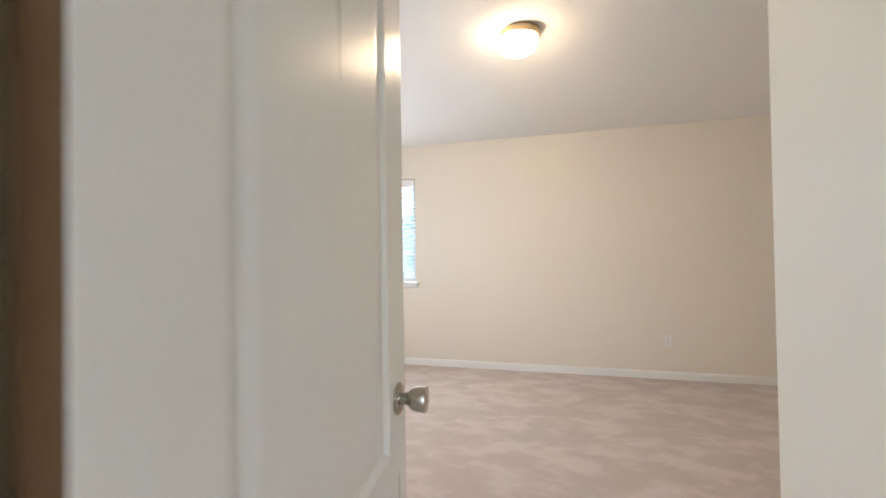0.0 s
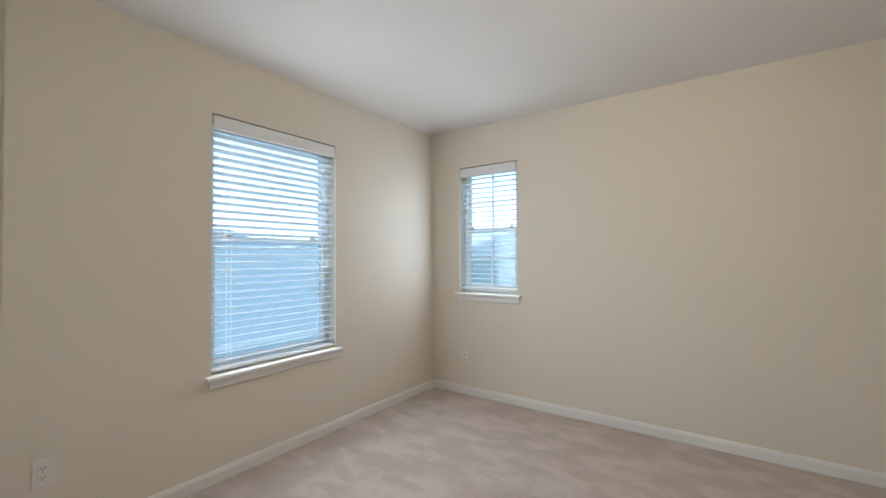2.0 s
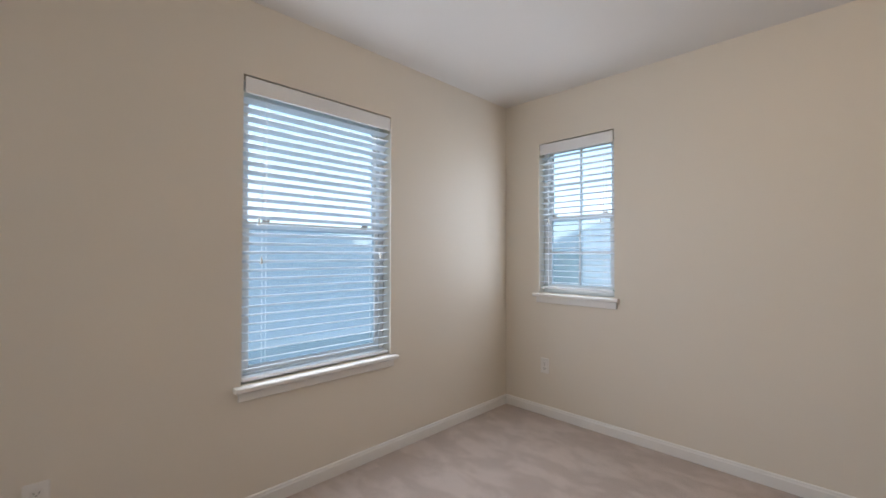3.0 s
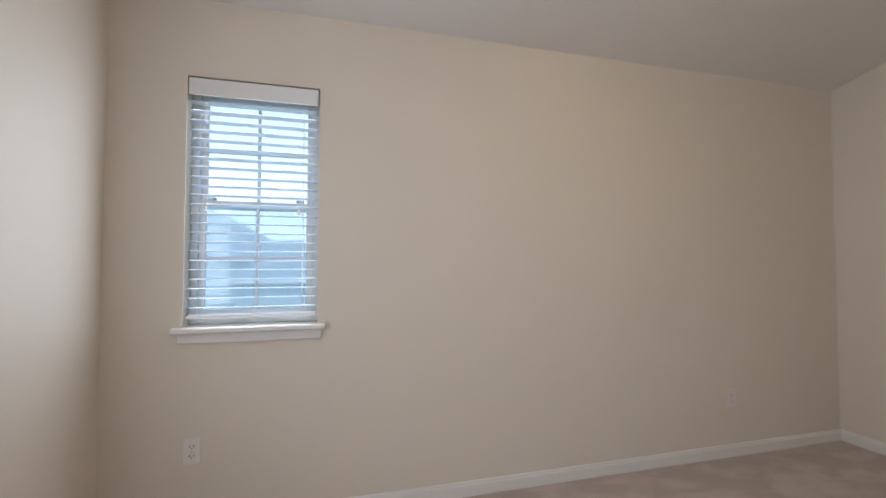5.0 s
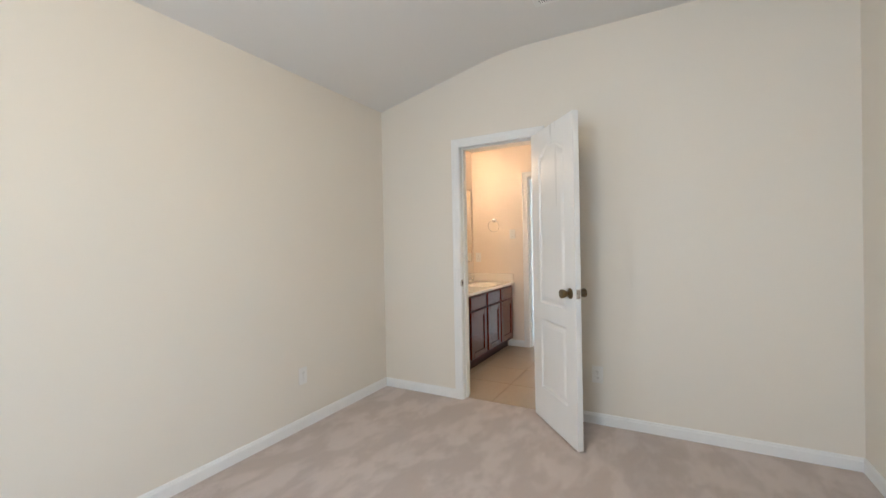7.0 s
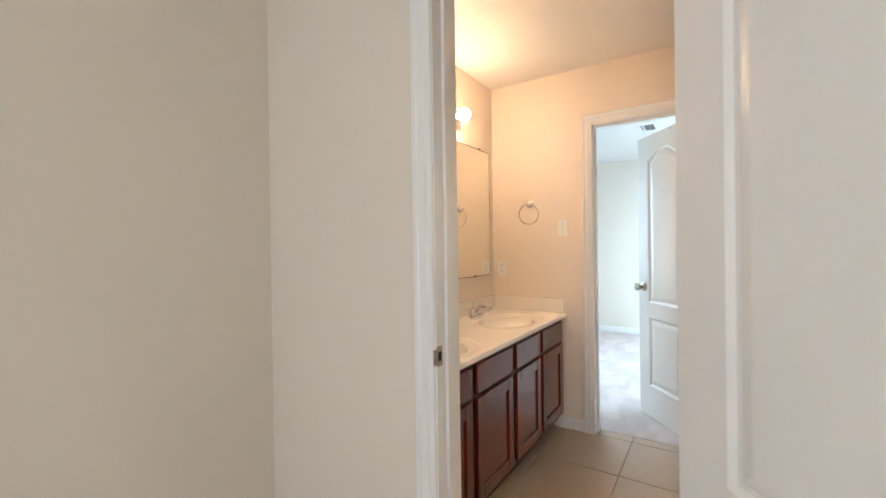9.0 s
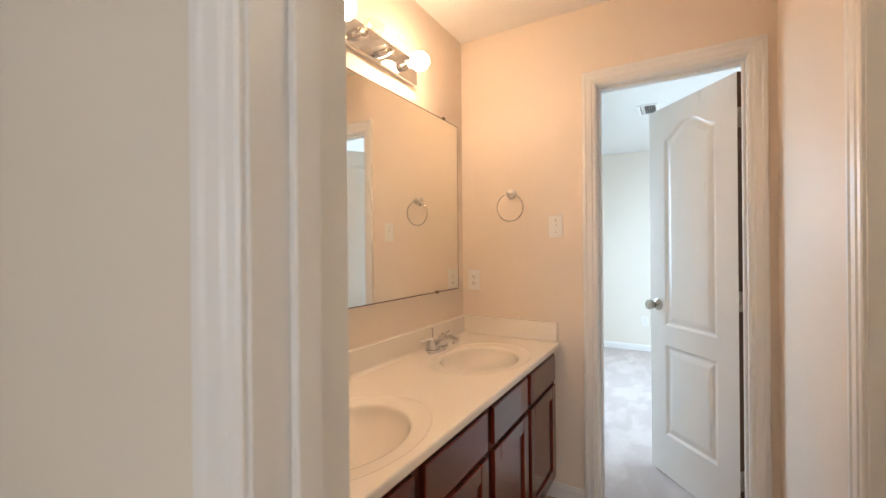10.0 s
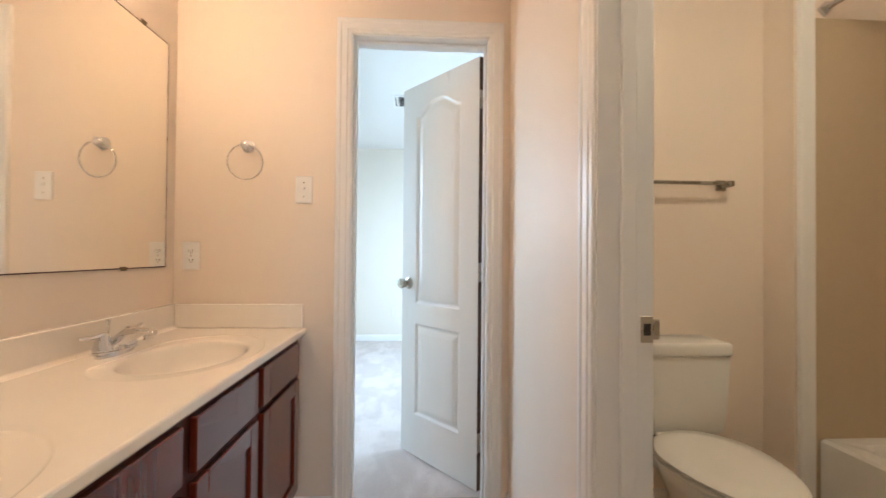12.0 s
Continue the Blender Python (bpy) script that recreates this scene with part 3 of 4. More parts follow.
# floors
part("floor", boxes((0, W, -5.9, 0, -0.15, 0.0), (W, W + 0.05, D1[0], D1[1], -0.15, 0.0)), CARPET, None, "taupe cut-pile carpet with brushed nap", kind="structure", category="carpet")
part("floor_far_bedroom", boxes((6.337, 9.7, -3.6, 0, -0.15, 0.0)), CARPET, None, "taupe cut-pile carpet", kind="structure", category="carpet")
tiles = part("floor_bathroom", boxes((W + 0.05, 6.335, -3.48, -0.035, -0.15, -0.006)), GROUT, None, "beige ceramic tile floor with thin joints", kind="structure", category="tile floor")

# ceilings
K = 1.2


def soft_min(a, b, k):
    return min(a, b) - max(k - abs(a - b), 0) ** 2 / (4 * k)


bm = bmesh.new()
nx, ny = 60, 44
rows = []
for j in range(ny + 1):
    row = []
    for i in range(nx + 1):
        x, y = W * (i / nx) ** 1.25, S * (j / ny) ** 1.25
        d = soft_min(x, -y, min(0.9, 0.9 * max(x, -y) + 0.001))
        row.append(bm.verts.new((x, y, H + (HF - H) * max(0.0, min(soft_min(d, K, 0.22), K)) / K)))
    rows.append(row)
for a, b in zip(rows, rows[1:]):
    for i in range(nx):
        bm.faces.new((a[i], a[i + 1], b[i + 1], b[i]))
for f in bm.faces:
    f.smooth = True
box(bm, 0, W, S, 0, HF + 0.03, HF + 0.06)
box(bm, 1.85, 3.1, -4.21, S, HF, HF + 0.02)
part("ceiling", bm, CEIL, None, "pale painted vaulted ceiling with sloped north and west edges", kind="structure", category="ceiling")
part("ceiling_hall", boxes((1.4, 3.42, -5.9, -4.33, HF, HF + 0.02)), CEIL, None, "pale hallway ceiling", kind="structure", category="ceiling")
part("ceiling_closet", boxes((0, 1.73, -5.9, S - 0.12, HF, HF + 0.02)), CEIL, None, "pale closet ceiling", kind="structure", category="ceiling")
part("ceiling_bathroom", boxes((W + 0.12, 6.24, -1.453, -0.035, 2.44, 2.46), (W + 0.12, 6.24, -3.48, -1.573, 2.44, 2.46)), CEIL, None, "pale bathroom ceiling", kind="structure", category="ceiling")
part("ceiling_far_bedroom", boxes((6.36, 9.7, -3.6, 0, 2.44, 2.46)), CEIL, None, "pale ceiling of the far bedroom", kind="structure", category="ceiling")
# unseen slab added over all rooms, so that no sky light leaks in
part("roof", boxes((-0.14, 9.84, -6.02, 0.14, TOPZ, TOPZ + 0.2)), SHINGLE, None, "unseen flat slab that keeps sky light out of the rooms", kind="structure", category="roof")
part("storey_below", boxes((-0.14, 9.84, -6.02, 0.14, -3.0, -0.15)), STOREY, None, "brick ground storey under the rooms", kind="structure", category="wall")

# trim
casing(D1[0] - 0.004, D1[1] + 0.004, TOP + 0.004, lambda u, z, h: (W - h, u, z), "white moulded door casing round the bathroom doorway")
casing(D1[0] - 0.004, D1[1] + 0.004, TOP + 0.004, lambda u, z, h: (W + 0.12 + h, u, z), "white moulded door casing")
casing(D2[0] - 0.004, D2[1] + 0.004, TOP2 + 0.004, lambda u, z, h: (6.24 - h, u, z), "white moulded door casing round the bedroom doorway")
casing(D2[0] - 0.004, D2[1] + 0.004, TOP2 + 0.004, lambda u, z, h: (6.36 + h, u, z), "white moulded door casing")
casing(D3[0] - 0.004, D3[1] + 0.004, TOP + 0.004, lambda u, z, h: (u, -1.453 + h, z), "white moulded door casing round the toilet doorway")
casing(D3[0] - 0.004, D3[1] + 0.004, TOP + 0.004, lambda u, z, h: (u, -1.573 - h, z), "white moulded door casing")
casing(0.095, 0.835, TOP + 0.004, lambda u, z, h: (u, SWY + h, z), "white moulded casing round the closet doorway")
casing(D0[0] - 0.004, D0[1] + 0.004, TOP + 0.004, lambda u, z, h: (u, -4.33 - h, z), "white moulded casing round the entry doorway")
jamb("door_frame_1", "x", (W, W + 0.12), *D1, TOP, "white painted door frame of the bathroom", 0.48, (D1[1], -1, W + 0.010, 0.943, -1), NICKEL)
jamb("door_frame_2", "x", (6.24, 6.36), *D2, TOP2, "white painted door frame of the far bedroom", 0.5)
jamb("door_frame_3", "y", (-1.573, -1.453), *D3, TOP, "white painted door frame of the toilet room", 0.45, (D3[1], -1, -1.564, 0.945, -1), NICKEL)
jamb("door_frame_4", "y", (-4.33, -4.21), *D0, TOP, "white painted door frame of the entry", 0.5)
jamb("door_frame_5", "y", (SWY - 0.12, SWY), 0.095, 0.835, TOP, "white painted door frame of the closet", 0.3)

baseboard((0, 0), (W, 0), (0, -1))
baseboard((0, SWY), (0, 0), (1, 0))
baseboard((W, D1[1] + 0.067), (W, 0), (-1, 0))
baseboard((W, S), (W, D1[0] - 0.067), (-1, 0))
baseboard((0.9, SWY), (1.91, SWY), (0, 1))
baseboard((3.05, S), (W, S), (0, 1))
baseboard((1.91, -4.21), (1.91, SWY), (1, 0))
baseboard((2.832, -4.21), (2.832, -3.355), (-1, 0))
baseboard((6.24, -0.50), (6.24, D2[1] + 0.067), (-1, 0))
baseboard((D3[1] + 0.067, -1.453), (6.24, -1.453), (0, 1))
baseboard((6.24, -2.615), (6.24, -1.573), (-1, 0))
baseboard((9.7, -3.6), (9.7, 0), (-1, 0))
baseboard((6.36, 0), (9.7, 0), (0, -1))

# windows and blinds
window("window_1", pose(0, BW[0], BW[2], 0, 0, 90), BW[1] - BW[0], BW[3] - BW[2], 0.765, False, "white vinyl single-hung window in the west wall", True)
window("window_2", pose(SW[0], 0, SW[2]), SW[1] - SW[0], SW[3] - SW[2], 0.572, True, "narrow white vinyl window with muntins in the north wall", True)
# added, unseen window in front of the hall's fill light
window("hall_fill_window", pose(3.18, -5.9, 0.55, 0, 0, 180), 1.56, 1.7, 0.85, False, "unseen white vinyl window added to the hallway")
# second far bedroom window, unseen, added for the fill lamp behind it
window("far_fill_window", pose(9.2, -3.6, 0.6, 0, 0, 180), 1.9, 1.55, 0.775, False, "unseen white vinyl window of the far bedroom")
window("window_3", pose(7.2, 0, 0.6), 1.4, 1.55, 0.775, False, "unseen white vinyl window of the far bedroom")
blind(pose(0, BW[0], BW[2], 0, 0, 90), BW[1] - BW[0], BW[3] - BW[2], 0.012, "white horizontal slat blind lowered over the wide window", -16, [(0.075, 0.765), (0.088, 0.575), (0.80, 0.60)])
blind(pose(SW[0], 0, SW[2]), SW[1] - SW[0], SW[3] - SW[2], 0.035, "white horizontal slat blind lowered over the narrow window", -4, [(0.085, 0.535), (0.492, 0.52)])


# ---- doors ----
def door(name, hinge, angle, w, h, knob_z, metal, label, knob_label, raw=False, hinge_side=1, lift=0.012):
    o = thing(name, pose(hinge[0], hinge[1], lift, 0, 0, angle), label, "door", "panel doors", "structure")
    door_leaf(o, w, h)
    hinges(o, h, 0.035, metal or NICKEL, hinge_side)
    if metal:
        knob(o, w - 0.062, knob_z - lift, 0.035, metal, knob_label)
        latch(o, w, knob_z - lift, 0.035, NICKEL)
    if raw:
        part("raw_edge", boxes((-0.0008, 0.0, -0.0165, 0.0165, 0.0, h)), RAWWOOD, o, "unpainted brown hinge edge")
    return o


door("door_1", (4.376, -1.382), 180 + 40.3, 0.597, 2.02, 0.944, BRONZE, "white two-panel bathroom door standing wide open", "dark antique brass knob", hinge_side=1)
door("door_2", (6.367, -1.346), 39.6, 0.578, 2.02, 0.944, NICKEL, "white two-panel door half open into the far bedroom", "satin nickel knob", raw=True, hinge_side=-1)
door("door_3", (2.121, -4.198), 96.3, 0.715, 2.02, 0.93, NICKEL, "white two-panel entry door standing open", "satin brass-nickel knob", raw=True)
door("door_4", (0.830, SWY - 0.02), 180.0, 0.73, 2.02, 0.93, None, "white two-panel closet door, closed", "")


# ---- bedroom fittings ----
LAMP_BRASS = material("lamp_brass", (0.60, 0.47, 0.30), 0.35, 1.0, 0.05, 8, 40, 0.02)


def ceiling_lamp(x, y, z, glow):
    """A pressed metal pan against the ceiling; the opal bowl hangs from it a little askew."""
    o = thing("ceiling_lamp", pose(x, y, z), "lit round opal glass ceiling lamp with a brass rim", "ceiling lamp", "ceiling lamps")
    part("canopy", lathe(bmesh.new(), [(0.118, 0.0), (0.128, -0.005), (0.130, -0.022), (0.130, -0.048), (0.125, -0.053)], (0.006, 0, 0), n=40), LAMP_BRASS, o, "satin brass rim", True)
    askew = pose(-0.012, 0, 0, 0, -3, 0)
    bowl = part("globe", lathe(bmesh.new(), [(0.126, -0.0955), (0.113, -0.118), (0.082, -0.137), (0.045, -0.147), (0.012, -0.150)], n=40), glow, o, "glowing opal glass bowl", True)
    neck = part("shoulder", lathe(bmesh.new(), [(0.108, -0.030), (0.124, -0.044), (0.131, -0.066), (0.126, -0.095)], n=40), SHOULDER, o, "dimmer upper edge of the glass bowl", True)
    bowl.matrix_basis, neck.matrix_basis = askew, askew


ceiling_lamp(2.195, -1.575, HF, GLOBE)
ceiling_lamp(5.25, -2.15, 2.44, GLOBE_2)


def ceiling_vent(x, y, z, lx, ly, duct, share):
    o = thing("ceiling_vent", pose(x, y, z), "white stamped metal ceiling vent with dark louvres", "air vent", "ceiling vents")
    part("frame", boxes((-lx, lx, -ly, -ly + 0.022, -0.008, 0.0), (-lx, lx, ly - 0.022, ly, -0.008, 0.0), (-lx, -lx + 0.022, -ly + 0.022, ly - 0.022, -0.008, 0.0), (lx - 0.022, lx, -ly + 0.022, ly - 0.022, -0.008, 0.0), bevel=0.002), TRIM, o)
    part("backing", boxes((-lx + 0.022, lx - 0.022, -ly + 0.022, ly - 0.022, -0.002, -0.0005)), duct, o, "dark duct behind the louvres")
    first = None
    y = -ly + 0.030
    while y < ly - 0.026:
        openp = y < -ly + 0.022 + (2 * ly - 0.044) * share
        m = pose(0, y, -0.0055, 82 if openp else 22, 0, 0)
        if first is None:
            first = part("louvre", boxes((-lx + 0.02, lx - 0.02, -0.0065, 0.0065, -0.0006, 0.0006)), TRIM, o)
            first.matrix_basis = m
        else:
            c = new("louvre", first.data)
            c.parent, c.matrix_basis = o, m
        y += 0.020 if openp else 0.0135


ceiling_vent(3.885, -1.668, HF, 0.064, 0.13, DARK, 0.33)
ceiling_vent(8.05, -0.89, 2.44, 0.14, 0.08, SLOT, 0.7)

outlet(pose(0, -2.764, 0.363, 0, 0, 90), "ivory duplex outlet low on the west wall")
outlet(pose(3.431, 0, 0.364), "ivory duplex outlet low on the long wall")
outlet(pose(0.366, 0, 0.379), "ivory duplex outlet low under the narrow window")
outlet(pose(W, -1.80, 0.342, 0, 0, -90), "ivory duplex outlet low beside the open door")
outlet(pose(9.7, -0.745, 0.36, 0, 0, -90), "ivory duplex outlet in the far bedroom")


# ---- bathroom ----
def vanity():
    x0, x1, yf, yb, zt = W + 0.122, 6.232, -0.553, -0.037, 0.76
    o = thing("vanity_cabinet", pose(0, 0, 0), "dark cherry wooden double vanity cabinet against the wall", "vanity cabinet")
    # box darker than its fronts: the shade in their gaps, as colour
    part("body", boxes((x0, x1, yf, yf + 0.019, 0.10, zt - 0.001), (x0, x0 + 0.016, yf + 0.019, yb, 0.10, zt - 0.001), (x1 - 0.016, x1, yf + 0.019, yb, 0.10, zt - 0.001), (x0 + 0.016, x1 - 0.016, yf + 0.019, yb, 0.10, 0.118), (x0 + 0.016, x1 - 0.016, yb - 0.006, yb, 0.118, zt - 0.001)), CHERRY_DARK, o, "cherry cabinet box, darkened for the shade between the fronts")
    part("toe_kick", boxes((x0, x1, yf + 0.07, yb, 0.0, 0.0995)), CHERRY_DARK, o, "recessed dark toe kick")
    for a, b in ((4.57, 4.945), (4.99, 5.365), (5.415, 5.765), (5.805, 6.185)):
        part("drawer_front", boxes((a, b, yf - 0.019, yf - 0.0005, 0.612, 0.738), bevel=0.003), CHERRY, o)
        s = 0.055
        bm = boxes((a, a + s, yf - 0.02, yf - 0.0005, 0.135, 0.592), (b - s, b, yf - 0.02, yf - 0.0005, 0.135, 0.592), (a + s, b - s, yf - 0.02, yf - 0.0005, 0.135, 0.135 + s), (a + s, b - s, yf - 0.02, yf - 0.0005, 0.592 - s, 0.592), bevel=0.003)
        d = part("cabinet_door", bm, CHERRY, o)
        part("door_panel", boxes((a + s - 0.001, b - s + 0.001, yf - 0.011, yf - 0.002, 0.135 + s - 0.001, 0.592 - s + 0.001), bevel=0.002), CHERRY, d, "recessed flat panel")


vanity()


def ellipse(cx, cy, rx, ry, n=64):
    return [(cx + rx * math.cos(2 * math.pi * k / n), cy + ry * math.sin(2 * math.pi * k / n)) for k in range(n)]


def ledge(cx, cy, rx, ry, n=64):
    """The sunken rim round a basin: an oval whose back bends forward round the faucet's deck."""
    out = []
    for x, y in ellipse(cx, cy, rx, ry, n):
        far = y - (cy + 0.168)
        t = min(1.0, max(0.0, (0.215 - abs(x - cx)) / 0.10))
        out.append((x, y - max(far, 0) * t * t * (3 - 2 * t)))
    return out


def countertop():
    x0, x1, yf, yb, z0, z1 = W + 0.1215, 6.2385, -0.584, -0.0365, 0.7605, 0.79
    o = thing("vanity_countertop", pose(0, 0, 0), "cream cultured-marble double vanity top with two oval basins", "countertop")
    basins = [(4.947, -0.345), (5.79, -0.345)]
    rx, ry = 0.205, 0.158
    bm = bmesh.new()
    outer = [bm.verts.new((x, y, z1)) for x, y in ((x0, yf + 0.006), (x1, yf + 0.006), (x1, yb), (x0, yb))]
    edges = [bm.edges.new((outer[i - 1], outer[i])) for i in range(4)]
    rims = []
    for cx, cy in basins:
        vs = [bm.verts.new((x, y, z1)) for x, y in ledge(cx, cy, 0.285, 0.212)]
        edges += [bm.edges.new((vs[i - 1], vs[i])) for i in range(len(vs))]
        rims.append(vs)
    bmesh.ops.triangle_fill(bm, use_beauty=True, edges=edges, normal=(0, 0, 1))
    prev = [outer[0], outer[1]]
    for y, z in ((yf + 0.002, z1 - 0.002), (yf, z1 - 0.006), (yf, z0 + 0.006), (yf + 0.004, z0), (yf + 0.058, z0)):
        row = [bm.verts.new((x, y, z)) for x in (x0, x1)]
        bm.faces.new((prev[0], prev[1], row[1], row[0]))
        prev = row
    part("slab", bm, MARBLE, o)
    for cx, cy in basins:
        bm = bmesh.new()
        rings = []
        for d, z in ((0, 0), (0.0025, -0.0012), (0.006, -0.0026), (0.009, -0.003)):
            rings.append([bm.verts.new((x, y, z1 + z)) for x, y in ledge(cx, cy, 0.285 - d, 0.212 - d)])
        for d, z in ((0.016, -0.0036), (0.010, -0.0048), (0.005, -0.0068), (0.002, -0.0096)):
            rings.append([bm.verts.new((x, y, z1 + z)) for x, y in ellipse(cx, cy, rx + d, ry + d)])
        for k in range(1, 15):
            t = math.pi / 2 * k / 14
            f = math.cos(t) ** 0.85 if k < 14 else 0.1
            rings.append([bm.verts.new((x, y, z1 - 0.010 - 0.100 * math.sin(t) ** 1.15)) for x, y in ellipse(cx, cy + 0.045 * (1 - f), rx * f, ry * f)])
        for a, b in zip(rings, rings[1:]):
            for k in range(len(a)):
                bm.faces.new((a[k - 1], a[k], b[k], b[k - 1]))
        bm.faces.new(rings[-1])
        bs = part("basin", bm, MARBLE, o, "oval moulded basin", True)
        part("drain", lathe(bmesh.new(), [(0.024, z1 - 0.110), (0.024, z1 - 0.106), (0.019, z1 - 0.105), (0.019, z1 - 0.098), (0.010, z1 - 0.095)], (cx, cy + 0.042, 0), n=20), CHROME, bs, "chrome pop-up drain", True)
    part("backsplash", boxes((x0, x1 - 0.021, yb - 0.02, yb, z1 + 0.0005, z1 + 0.10), bevel=0.003), MARBLE, o)
    bm = bmesh.new()
    ends = [[bm.verts.new((x, yb - 0.019 - a, z1 - 0.0005 + h)) for a, h in ((0.0, 0.0), (0.013, 0.0), (0.0095, 0.0016), (0.005, 0.0048), (0.0025, 0.0095), (0.0008, 0.013), (0.0, 0.013))] for x in (x0, x1 - 0.021)]
    for k in range(7):
        bm.faces.new((ends[0][k - 1], ends[0][k], ends[1][k], ends[1][k - 1]))
    part("cove", bm, MARBLE, o, "", True)
    part("side_splash", boxes((x1 - 0.02, x1, yf + 0.012, yb, z1 + 0.0005, z1 + 0.10), bevel=0.003), MARBLE, o)


countertop()


def faucet(x, y, z):
    o = thing("basin_faucet", pose(x, y, z), "chrome two-handle centerset faucet on the vanity top", "faucet", "vanity faucets")
    bm = bmesh.new()
    base = [(0.075 * math.cos(t) if abs(math.cos(t)) > 0.3 else 0.075 * math.cos(t), 0.027 * math.sin(t)) for t in [2 * math.pi * k / 32 for k in range(32)]]
    rings = [[bm.verts.new((px * s, py * s, h)) for px, py in base] for s, h in ((1, 0.0), (1, 0.008), (0.93, 0.013), (0.8, 0.015))]
    for a, b in zip(rings, rings[1:]):
        for k in range(32):
            bm.faces.new((a[k - 1], a[k], b[k], b[k - 1]))
    bm.faces.new(rings[0]), bm.faces.new(rings[-1])
    part("base_plate", bm, CHROME, o, "", True)
    bm = bmesh.new()
    rows = [(0.0, 0.028, 0.027, 0.012), (-0.002, 0.026, 0.027, 0.026), (-0.008, 0.024, 0.027, 0.038), (-0.020, 0.021, 0.026, 0.049), (-0.045, 0.018, 0.021, 0.060), (-0.075, 0.017, 0.014, 0.067), (-0.100, 0.017, 0.011, 0.067), (-0.116, 0.015, 0.008, 0.064)]
    rr = []
    for k, (y, hw, ht, z) in enumerate(rows):
        lean = min(1.0, k / 3)
        rr.append([bm.verts.new((hw * math.cos(t), y + ht * math.sin(t) * (1 - lean), z + ht * math.sin(t) * lean)) for t in [2 * math.pi * q / 18 for q in range(18)]])
    for a, b in zip(rr, rr[1:]):
        for q in range(18):
            bm.faces.new((a[q - 1], a[q], b[q], b[q - 1]))
    bm.faces.new(rr[0]), bm.faces.new(rr[-1])
    sp = part("spout", bm, CHROME, o, "", True)
    part("aerator", lathe(bmesh.new(), [(0.0125, 0.044), (0.0125, 0.062)], (0, -0.098, 0), n=14), CHROME, sp, "", True)
    for s in (-1, 1):
        h = part("handle", lathe(bmesh.new(), [(0.0255, 0.0205), (0.0255, 0.024), (0.0215, 0.044), (0.0185, 0.055), (0.0165, 0.062), (0.0135, 0.068), (0.007, 0.0715), (0.002, 0.072)], (s * 0.051, 0, 0), n=20), CHROME, o, "", True)
        part("joint", lathe(bmesh.new(), [(0.0235, 0.0185), (0.0235, 0.0206)], (s * 0.051, 0, 0), n=20), DARK, h, "dark joint under the handle")
        part("collar", lathe(bmesh.new(), [(0.028, 0.012), (0.0275, 0.017), (0.0262, 0.0186)], (s * 0.051, 0, 0), n=20), CHROME, h, "", True)
        part("lever", tube(bmesh.new(), [(s * 0.050, 0, 0.066), (s * 0.066, 0.001, 0.0675), (s * 0.084, 0.003, 0.0655), (s * 0.104, 0.005, 0.067), (s * 0.122, 0.006, 0.071), (s * 0.130, 0.0065, 0.072)], [0.010, 0.0068, 0.0048, 0.0052, 0.0055, 0.003], 10), CHROME, h, "", True)
    part("lift_rod", tube(bmesh.new(), [(0, 0.024, 0.012), (0, 0.024, 0.088), (0, 0.024, 0.098), (0, 0.024, 0.106)], [0.0025, 0.0028, 0.0045, 0.0055], 8), CHROME, o, "", True)
    return o


first = faucet(4.947, -0.128, 0.79)
copy_thing(first, pose(5.79, -0.128, 0.79))


def wall_mirror():
    x0, x1, z0, z1, y = 4.54, 6.172, 1.047, 1.943, -0.035
    o = thing("wall_mirror", pose(0, 0, 0), "large frameless rectangular wall mirror over the vanity", "mirror")
    part("glass", boxes((x0, x1, y - 0.006, y - 0.0005, z0, z1), bevel=0.0015), MIRROR, o)
    part("mirror_edge", boxes((x0, x1, y - 0.0063, y - 0.0008, z0 - 0.0025, z0 - 0.0002), (x0, x1, y - 0.0063, y - 0.0008, z1 + 0.0002, z1 + 0.0025), (x1 + 0.0002, x1 + 0.0025, y - 0.0063, y - 0.0008, z0, z1)), CHERRY_DARK, o, "dark ground edge of the glass")
    for x, z, s in ((4.72, z0, 1), (5.10, z0, 1), (5.94, z0, 1), (4.9, z1, -1), (6.02, z1, -1)):
        part("mirror_clip", boxes((x - 0.014, x + 0.014, y - 0.010, y - 0.0062, z - 0.004 * s - 0.004, z - 0.004 * s + 0.010), bevel=0.001), BRONZE, o, "small dark metal mirror clip")


wall_mirror()


